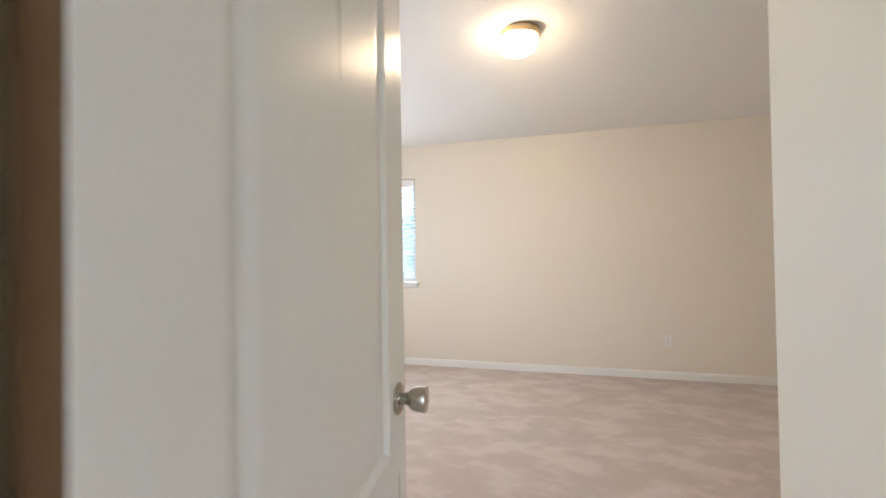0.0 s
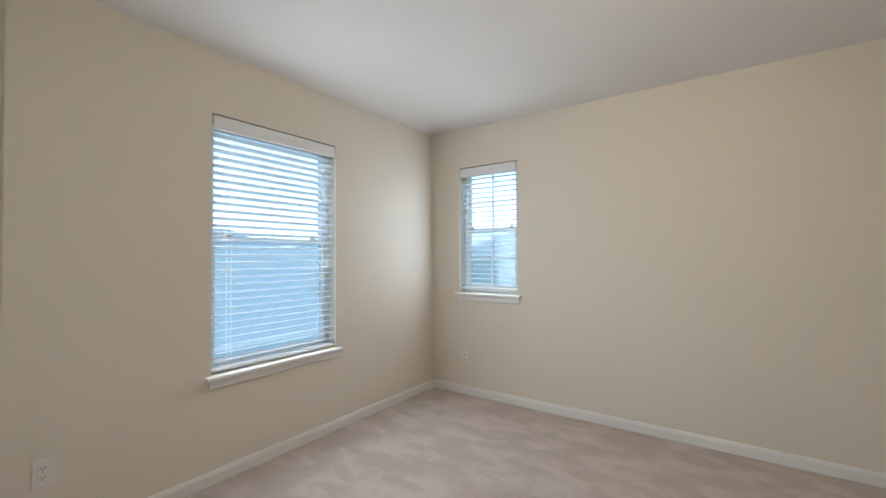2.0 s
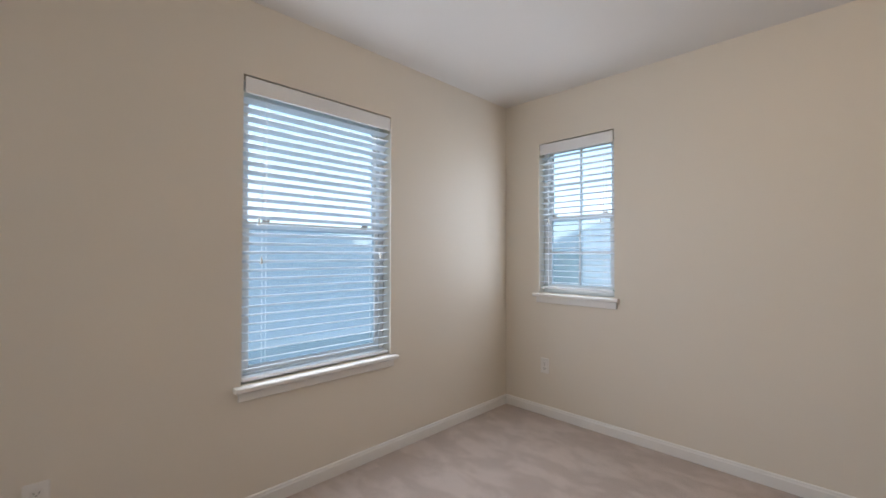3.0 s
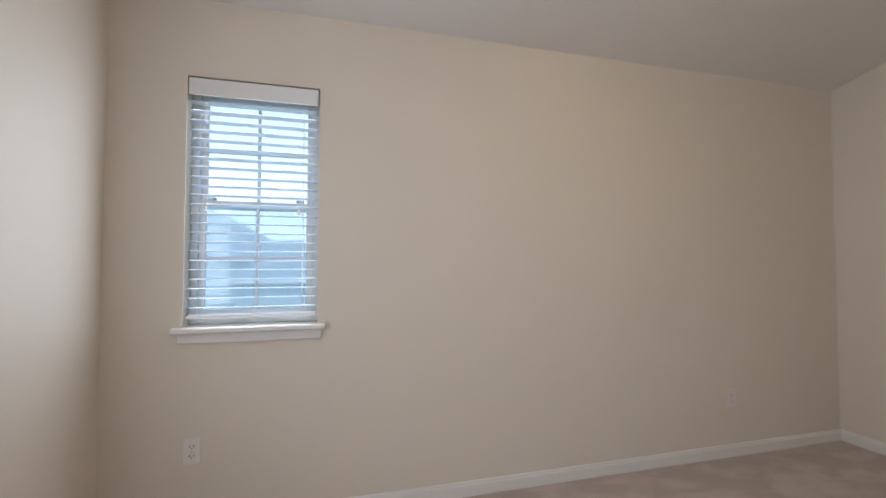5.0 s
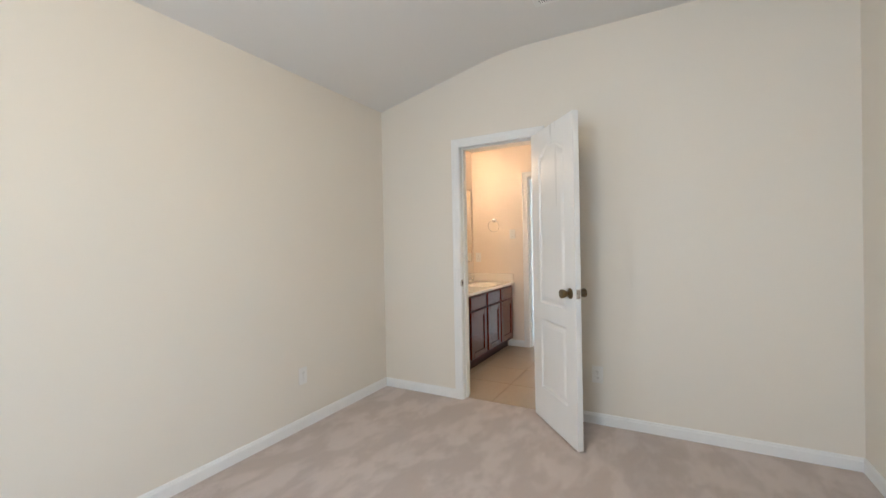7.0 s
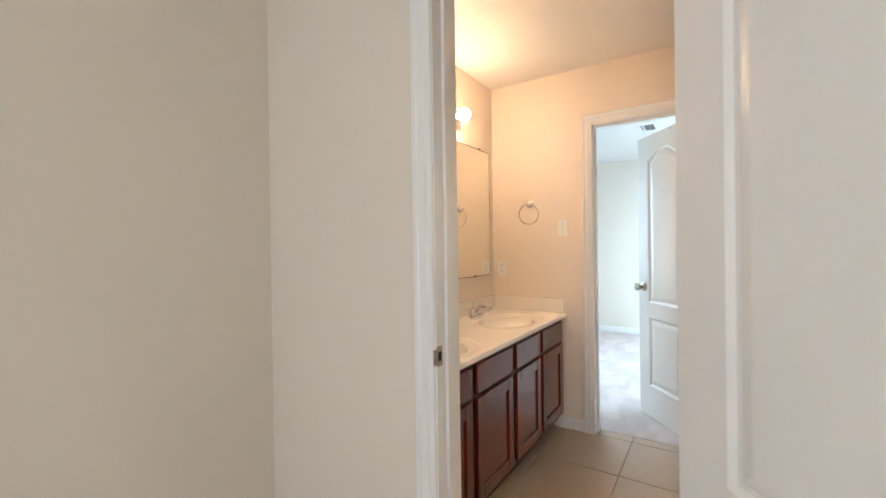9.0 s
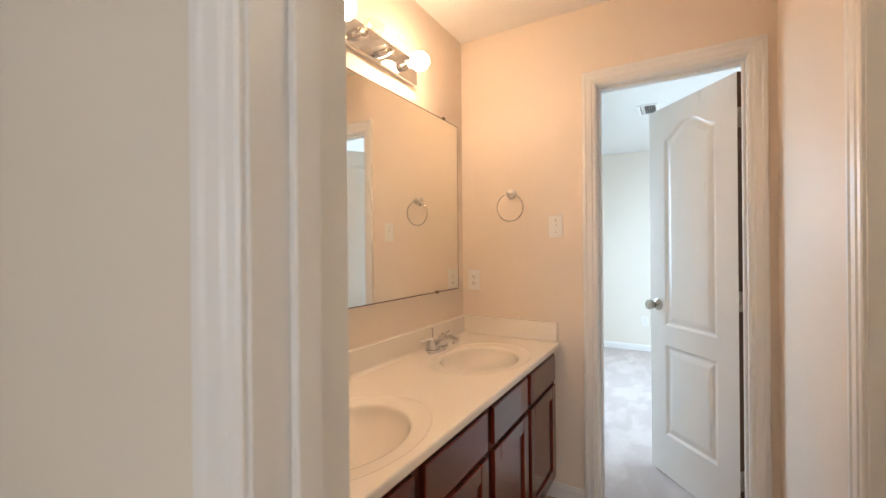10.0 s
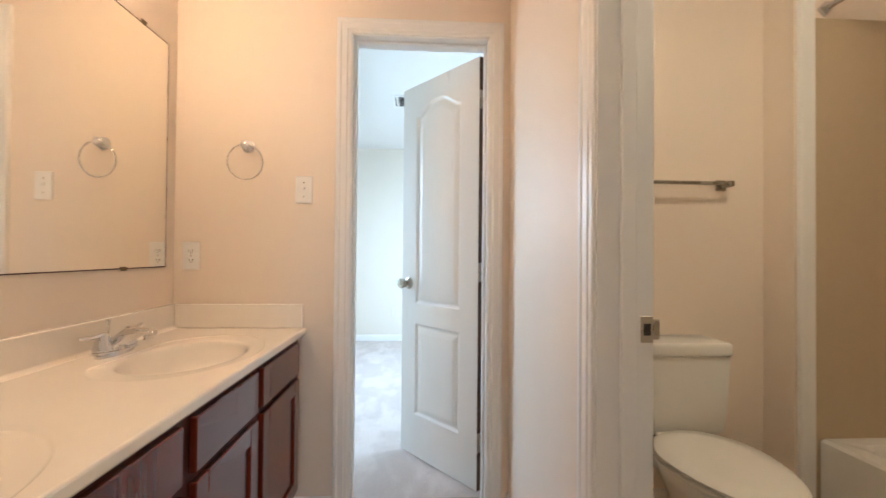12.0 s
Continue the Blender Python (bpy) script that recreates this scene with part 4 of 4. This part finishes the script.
def light_bar():
    x0, x1, z0, z1, y = 5.10, 5.742, 2.022, 2.137, -0.035
    o = thing("vanity_light_bar", pose(0, 0, 0), "chrome vanity light bar with two lit and two clear globe bulbs", "light fixture")
    part("bar", boxes((x0, x1, y - 0.028, y - 0.0005, z0, z1), bevel=0.004), CHROME, o, "mirror-bright chrome bar")
    for k in range(4):
        x, z = 5.634 - k * 0.153, 2.074
        lit = k in (0, 3)
        part("socket", lathe(bmesh.new(), [(0.024, y - 0.028), (0.022, y - 0.034), (0.019, y - 0.062), (0.016, y - 0.064)], (x, 0, z), "Y", 20), CHROME, o, "chrome lamp socket", True)
        prof = [(0.012, -0.064), (0.014, -0.072), (0.024, -0.080), (0.036, -0.095), (0.040, -0.112), (0.036, -0.130), (0.024, -0.145), (0.008, -0.1515)]
        if lit:
            part("bulb", lathe(bmesh.new(), [(r, y + h) for r, h in prof], (x, 0, z), "Y", 24), BULB, o, "lit globe bulb", True)
        else:
            part("bulb_cap", lathe(bmesh.new(), [(0.0125, y - 0.0642), (0.0135, y - 0.0665), (0.0135, y - 0.076), (0.011, y - 0.078)], (x, 0, z), "Y", 20), NICKEL, o, "metal screw cap of an unlit bulb", True)
            glass = part("unlit_bulb", lathe(bmesh.new(), [(r, y + h) for r, h in prof[1:]], (x, 0, z), "Y", 28), BULBGLASS, o, "clear unlit glass globe bulb", True)
            part("filament", tube(bmesh.new(), [(x - 0.004, y - 0.078, z), (x - 0.007, y - 0.105, z), (x, y - 0.110, z), (x + 0.007, y - 0.105, z), (x + 0.004, y - 0.078, z)], 0.0008, 6), NICKEL, glass, "thin wire filament", True)
            glass.visible_shadow = False


light_bar()


def towel_ring(m):
    """Wall at local y = 0, faces -y."""
    o = thing("towel_ring", m, "chrome towel ring hanging on a round wall mount", "towel ring")
    part("wall_mount", lathe(bmesh.new(), [(0.027, 0.0), (0.027, -0.005), (0.022, -0.007), (0.021, -0.013), (0.014, -0.016), (0.013, -0.028), (0.019, -0.031), (0.019, -0.040), (0.012, -0.045), (0.002, -0.046)], (0, 0, 0), "Y", 20), CHROME, o, "", True)
    r = 0.072
    part("ring", tube(bmesh.new(), [(r * math.sin(t), -0.035 - 0.006 * math.cos(t), -r + r * math.cos(t)) for t in [2 * math.pi * k / 40 for k in range(40)]], 0.0032, 8, True), CHROME, o, "", True)


towel_ring(pose(6.24, -0.335, 1.553, 0, 0, -90))
light_switch(pose(6.24, -0.568, 1.375, 0, 0, -90))
outlet(pose(6.24, -0.108, 1.090, 0, 0, -90), "ivory duplex outlet above the side splash", PLATE_WHITE)


# ---- toilet room ----
def toilet():
    cy, xb = -2.078, 6.232
    o = thing("toilet", pose(0, 0, 0), "white porcelain two-piece toilet with the lid closed", "toilet")
    bm = bmesh.new()
    rings = []
    for z, hw, d in ((0.388, 0.20, 0.165), (0.41, 0.215, 0.175), (0.55, 0.225, 0.182), (0.7055, 0.23, 0.188)):
        rings.append([bm.verts.new((xb - d if s else xb - 0.01, cy + t * hw, z)) for s, t in ((0, -1), (1, -1), (1, 1), (0, 1))])
    for a, b in zip(rings, rings[1:]):
        for k in range(4):
            bm.faces.new((a[k - 1], a[k], b[k], b[k - 1]))
    bm.faces.new(rings[0]), bm.faces.new(rings[-1])
    bmesh.ops.bevel(bm, geom=[e for e in bm.edges if len(e.link_faces) == 2 and e.calc_face_angle() > 0.5], offset=0.022, segments=4, profile=0.5, affect="EDGES")
    part("tank", bm, PORCELAIN, o, "", True)
    part("tank_lid", box(bmesh.new(), xb - 0.203, xb - 0.004, cy - 0.236, cy + 0.236, 0.706, 0.762, 0.016, 4), PORCELAIN, o, "", True)
    h = part("flush_handle", lathe(bmesh.new(), [(0.012, 0.0), (0.012, -0.012), (0.008, -0.016)], (xb - 0.185, cy + 0.195, 0.655), "X", 14), CHROME, o, "chrome flush lever", True)
    part("lever", tube(bmesh.new(), [(xb - 0.202, cy + 0.195, 0.655), (xb - 0.206, cy + 0.165, 0.649), (xb - 0.205, cy + 0.135, 0.646)], [0.006, 0.005, 0.006], 8), CHROME, h, "", True)

    def oval(x, half, long, z, n=36):
        out = []
        for k in range(n):
            t = 2 * math.pi * k / n
            c, s = math.cos(t), math.sin(t)
            out.append((x - long * c if c > 0 else x - 0.72 * long * c, cy + half * s * (1 - 0.06 * max(c, 0)), z))
        return out

    def loft(name, rows, label=""):
        bm = bmesh.new()
        rr = [[bm.verts.new(p) for p in r] for r in rows]
        for a, b in zip(rr, rr[1:]):
            for k in range(len(a)):
                bm.faces.new((a[k - 1], a[k], b[k], b[k - 1]))
        bm.faces.new(rr[0]), bm.faces.new(rr[-1])
        return part(name, bm, PORCELAIN, o, label, True)

    X = 5.815
    loft("bowl", [oval(X + 0.06, 0.115, 0.20, 0.0), oval(X + 0.06, 0.11, 0.19, 0.05), oval(X + 0.05, 0.105, 0.18, 0.16), oval(X + 0.02, 0.135, 0.22, 0.27), oval(X, 0.175, 0.27, 0.345), oval(X, 0.182, 0.28, 0.375), oval(X, 0.178, 0.275, 0.385)])
    part("bowl_deck", box(bmesh.new(), 5.93, xb - 0.02, cy - 0.12, cy + 0.12, 0.30, 0.3745, 0.012, 3), PORCELAIN, o, "", True)
    # near-black strip that paints the shadow gap between tank and bowl deck
    part("tank_gap_shade", box(bmesh.new(), xb - 0.145, xb - 0.03, cy - 0.10, cy + 0.10, 0.3746, 0.3882, 0.002), DARK, o, "dark gasket strip for the shadow gap under the tank")
    loft("seat", [oval(X, 0.184, 0.284, 0.389), oval(X, 0.192, 0.292, 0.394), oval(X, 0.192, 0.292, 0.403), oval(X, 0.182, 0.282, 0.407)], "white toilet seat")
    loft("lid", [oval(X, 0.184, 0.284, 0.414), oval(X, 0.191, 0.291, 0.416), oval(X, 0.191, 0.291, 0.423), oval(X, 0.178, 0.278, 0.430), oval(X, 0.12, 0.2, 0.434)], "white closed toilet lid")
    part("seat_bumper", boxes(*[(X + dx - 0.012, X + dx + 0.012, cy + dy - 0.008, cy + dy + 0.008, 0.4071, 0.4139) for dx, dy in ((-0.2, -0.09), (-0.2, 0.09), (0.1, -0.14), (0.1, 0.14))]), DARK, o, "dark rubber bumpers under the lid")
    v = part("wash_valve", lathe(bmesh.new(), [(0.022, 0.0), (0.027, 0.006), (0.027, 0.030), (0.020, 0.040), (0.006, 0.043)], (5.93, cy + 0.196, 0.345), "Y", 20), PORCELAIN, o, "white plastic wash valve with a chrome ring", True)
    part("valve_ring", lathe(bmesh.new(), [(0.016, 0.0385), (0.017, 0.044), (0.012, 0.048), (0.002, 0.049)], (5.93, cy + 0.196, 0.345), "Y", 18), CHROME, v, "chrome ring", True)
    part("valve_arm", tube(bmesh.new(), [(5.93, cy + 0.20, 0.36), (5.955, cy + 0.19, 0.381), (5.985, cy + 0.15, 0.384)], [0.016, 0.014, 0.010], 10), PORCELAIN, v, "", True)
    for s in (-0.075, 0.075):
        part("seat_hinge", box(bmesh.new(), 5.985, 6.02, cy + s - 0.022, cy + s + 0.022, 0.376, 0.425, 0.008, 2), PORCELAIN, o, "white plastic seat hinge", True)
    part("supply_valve", tube(bmesh.new(), [(xb, cy + 0.27, 0.17), (xb - 0.05, cy + 0.27, 0.17), (xb - 0.06, cy + 0.25, 0.22), (xb - 0.09, cy + 0.19, 0.374)], [0.012, 0.012, 0.006, 0.006], 8), CHROME, o, "chrome supply valve and hose", True)


toilet()


def towel_bar():
    o = thing("towel_bar", pose(0, 0, 0), "brushed nickel towel bar on the wall over the toilet", "towel bar")
    for y in (-1.83, -2.41):
        p = part("bar_post", box(bmesh.new(), 6.166, 6.2385, y - 0.013, y + 0.013, 1.41, 1.436, 0.004, 2), NICKEL, o, "", True)
        part("wall_plate", box(bmesh.new(), 6.230, 6.2388, y - 0.024, y + 0.024, 1.40, 1.448, 0.003, 1), NICKEL, p)
    part("bar", tube(bmesh.new(), [(6.172, -1.843, 1.424), (6.172, -2.397, 1.424)], 0.008, 12), NICKEL, o, "", True)


towel_bar()


def bathtub():
    o = thing("bathtub", pose(0, 0, 0), "white alcove bathtub with a moulded surround", "bathtub")
    x0, x1, y0, y1, z = W + 0.125, 6.062, -3.455, -2.70, 0.37
    bm = bmesh.new()

    def ring(d, zz, r):
        out = []
        for cx, cy, a0 in ((x1 - d - r, y1 - d - r, 0), (x0 + d + r, y1 - d - r, 90), (x0 + d + r, y0 + d + r, 180), (x1 - d - r, y0 + d + r, 270)):
            for k in range(6):
                t = radians(a0 + 90 * k / 5)
                out.append(bm.verts.new((cx + r * math.cos(t), cy + r * math.sin(t), zz)))
        return out

    rr = [ring(0, 0, 0.004), ring(0, z - 0.012, 0.004), ring(0.01, z, 0.006), ring(0.07, z, 0.06), ring(0.085, z - 0.015, 0.07), ring(0.11, 0.16, 0.08), ring(0.16, 0.06, 0.1), ring(0.25, 0.05, 0.08)]
    for a, b in zip(rr, rr[1:]):
        for k in range(len(a)):
            bm.faces.new((a[k - 1], a[k], b[k], b[k - 1]))
    bm.faces.new(rr[0]), bm.faces.new(rr[-1])
    part("tub_shell", bm, PORCELAIN, o, "", True)
    s = part("end_panel", box(bmesh.new(), 6.066, 6.0845, -3.455, -2.69, 0.0, 2.10, 0.003), SURROUND, o, "tan moulded surround panel")
    part("back_panel", box(bmesh.new(), W + 0.125, 6.065, -3.4785, -3.458, 0.0, 2.10, 0.003), SURROUND, o, "tan moulded surround panel")
    part("edge_trim", box(bmesh.new(), 6.062, 6.0845, -2.689, -2.622, 0.0, 2.438, 0.006, 2), TRIM, o, "white vertical edge trim")


bathtub()


def shower_rod():
    o = thing("shower_rod", pose(0, 0, 0), "chrome shower curtain rod over the tub", "shower rod")
    y, z = -2.745, 2.145
    part("rod", tube(bmesh.new(), [(W + 0.122, y, z), (6.083, y, z)], 0.0125, 14), CHROME, o, "", True)
    for x, s in ((6.0845, -1), (W + 0.1205, 1)):
        part("flange", lathe(bmesh.new(), [(0.032, 0.0), (0.03, s * 0.012), (0.016, s * 0.03)], (x, y, z), "X", 4), CHROME, o, "square rod flange")


shower_rod()


# ---- outdoors ----
part("ground", boxes((-1500, 1500, -1500, 1500, -3.4, -3.0)), GRASS, None, "green lawn to the horizon", kind="structure", category="ground")


def house(x, y, hx, hy, eave, apex, rot, label, ridge=0.0, wins=()):
    o = thing("neighbour_house", pose(x, y, -3.0, 0, 0, rot), label, "house", "neighbouring houses")
    e = eave + 3.0
    part("wall", boxes((-hx, hx, -hy, hy, 0, e)), SIDING, o, "pale siding wall")
    bm = bmesh.new()
    ov = 0.25
    base = [bm.verts.new((sx * (hx + ov), sy * (hy + ov), e + 0.02)) for sx, sy in ((-1, -1), (1, -1), (1, 1), (-1, 1))]
    low = [bm.verts.new((v.co.x, v.co.y, e - 0.16)) for v in base]
    t0, t1 = bm.verts.new((-ridge, 0, apex + 3.0)), bm.verts.new((ridge + 0.01, 0, apex + 3.0))
    bm.faces.new((base[0], base[1], t1, t0)), bm.faces.new((base[2], base[3], t0, t1))
    bm.faces.new((base[1], base[2], t1)), bm.faces.new((base[3], base[0], t0))
    for i in range(4):
        bm.faces.new((base[i - 1], base[i], low[i], low[i - 1]))
    bm.faces.new(low)
    part("roof", bm, SHINGLE, o, "grey shingle hip roof")
    for sx, sy in ((0, -1), (0, 1), (1, 0), (-1, 0)):
        L = hx + ov if sx == 0 else hy + ov
        r = (-L, L, sy * (hy + ov) - 0.04 + 0.04 * sy, sy * (hy + ov) + 0.04 + 0.04 * sy, e - 0.10, e + 0.0) if sx == 0 else (sx * (hx + ov) - 0.04 + 0.04 * sx, sx * (hx + ov) + 0.04 + 0.04 * sx, -L, L, e - 0.10, e + 0.0)
        part("gutter", boxes(r), FASCIA, o, "white gutter")
    for u, z, w, h in wins:
        fr = part("window", boxes((u - w / 2, u + w / 2, -hy - 0.05, -hy + 0.05, z, z + h), bevel=0.01), FASCIA, o, "white framed window")
        part("pane", boxes((u - w / 2 + 0.06, u + w / 2 - 0.06, -hy - 0.06, -hy + 0.04, z + 0.06, z + h - 0.06)), HGLASS, fr, "dark glass pane")


house(-5.75, 21, 4.9, 4.0, 1.35, 4.1, 0, "pale two-storey house with a grey hip roof beyond the narrow window", 0.25, ((-0.45, 2.05, 0.7, 0.55), (2.35, 1.95, 0.5, 0.6), (-2.9, 0.9, 1.1, 1.3), (2.9, 0.2, 0.9, 1.2)))
house(-0.75, 15.3, 1.75, 1.3, 0.56, 2.1, 0, "pale low house with a grey hip roof before a taller one", 0.4, ((0.2, 1.2, 0.8, 1.0),))
house(-13.0, -1.9, 8.25, 3.6, -1.2, 2.05, 90, "pale house with a grey gable roof beside the wide window", 8.5, ((-4.0, 0.3, 1.1, 1.2), (3.5, 0.3, 1.1, 1.2)))
house(-30, 11.5, 4.0, 5.0, 1.2, 3.5, 90, "pale two-storey house with a grey hip roof in the distance", 2.0, ((-2.0, 2.4, 1.1, 1.3), (1.6, 2.4, 1.1, 1.3)))
house(-25, 19.5, 6.0, 4.5, 0.4, 2.7, 35, "pale two-storey house with a grey hip roof behind a small tree", 1.5, ((-3.0, 0.9, 1.1, 1.3), (0.0, 0.9, 1.1, 1.3), (3.0, 0.9, 1.1, 1.3)))


def tree(x, y, height, spread, seed):
    rnd = random.Random(seed)
    o = thing("garden_tree", pose(x, y, -3.0), "green leafy tree between the houses", "tree", "garden trees")
    bm = tube(bmesh.new(), [(0, 0, 0), (0.05, 0.02, height * 0.3), (0.0, 0.08, height * 0.6), (0.1, 0.0, height * 0.85)], [0.17, 0.13, 0.09, 0.03], 8)
    tips = []
    for k in range(9):
        a, z0 = k * 2.4 + rnd.random(), height * (0.3 + 0.05 * k)
        r = spread * (0.55 + 0.35 * rnd.random()) * (1.1 - 0.05 * k)
        tip = (r * math.cos(a), r * math.sin(a), z0 + height * 0.2)
        tube(bm, [(0.03, 0.03, z0), (tip[0] * 0.5, tip[1] * 0.5, z0 + height * 0.13), tip], [0.06, 0.04, 0.012], 6)
        tips += [tip, (tip[0] * 0.6, tip[1] * 0.6, tip[2] + 0.2)]
    part("trunk", bm, BARK, o, "brown trunk and limbs", True)
    verts, faces = [], []
    for tip in tips + [(0, 0, height * 0.95)]:
        for _ in range(130):
            c = Vector(tip) + Vector((rnd.gauss(0, 0.42), rnd.gauss(0, 0.42), rnd.gauss(0, 0.34))) * spread / 2.0
            d = Vector((rnd.uniform(-1, 1), rnd.uniform(-1, 1), rnd.uniform(-0.6, 0.6))).normalized()
            s = d.orthogonal().normalized()
            L, B = rnd.uniform(0.10, 0.18), rnd.uniform(0.05, 0.09)
            i = len(verts)
            verts += [c - d * L, c + s * B, c + d * L, c - s * B]
            faces.append((i, i + 1, i + 2, i + 3))
    me = bpy.data.meshes.new("crown")
    me.from_pydata(verts, [], faces)
    me.materials.append(LEAF)
    ob = new("crown", me)
    ob.parent = o
    tagged(ob, "crown of many small green leaves", kind="stuff")


tree(-7.8, 13.6, 4.3, 1.15, 3)
tree(2.2, 24.0, 4.4, 1.5, 5)
tree(-17.0, 11.5, 2.4, 0.8, 6)

# ---- floor tiles of the bathroom ----
bm = box(bmesh.new(), 0.002, 0.448, 0.002, 0.448, -0.0059, 0.0, 0.0015)
first = None
for i in range(4):
    for k in range(8):
        x, y = W + 0.055 + i * 0.45, -0.99 + (k - 6) * 0.45 + 0.45
        if y > -0.04 or x > 6.3:
            continue
        if first is None:
            first = part("tile", bm, TILE, tiles)
            ob = first
        else:
            ob = new("tile", first.data)
            ob.parent = tiles
        ob.location = (x, y, 0)
for y0, y1 in ((D2[0], -0.992), (-0.988, D2[1])):
    part("tile", box(bmesh.new(), 6.247, 6.333, y0, y1, -0.0059, 0.0, 0.0015), TILE, tiles)
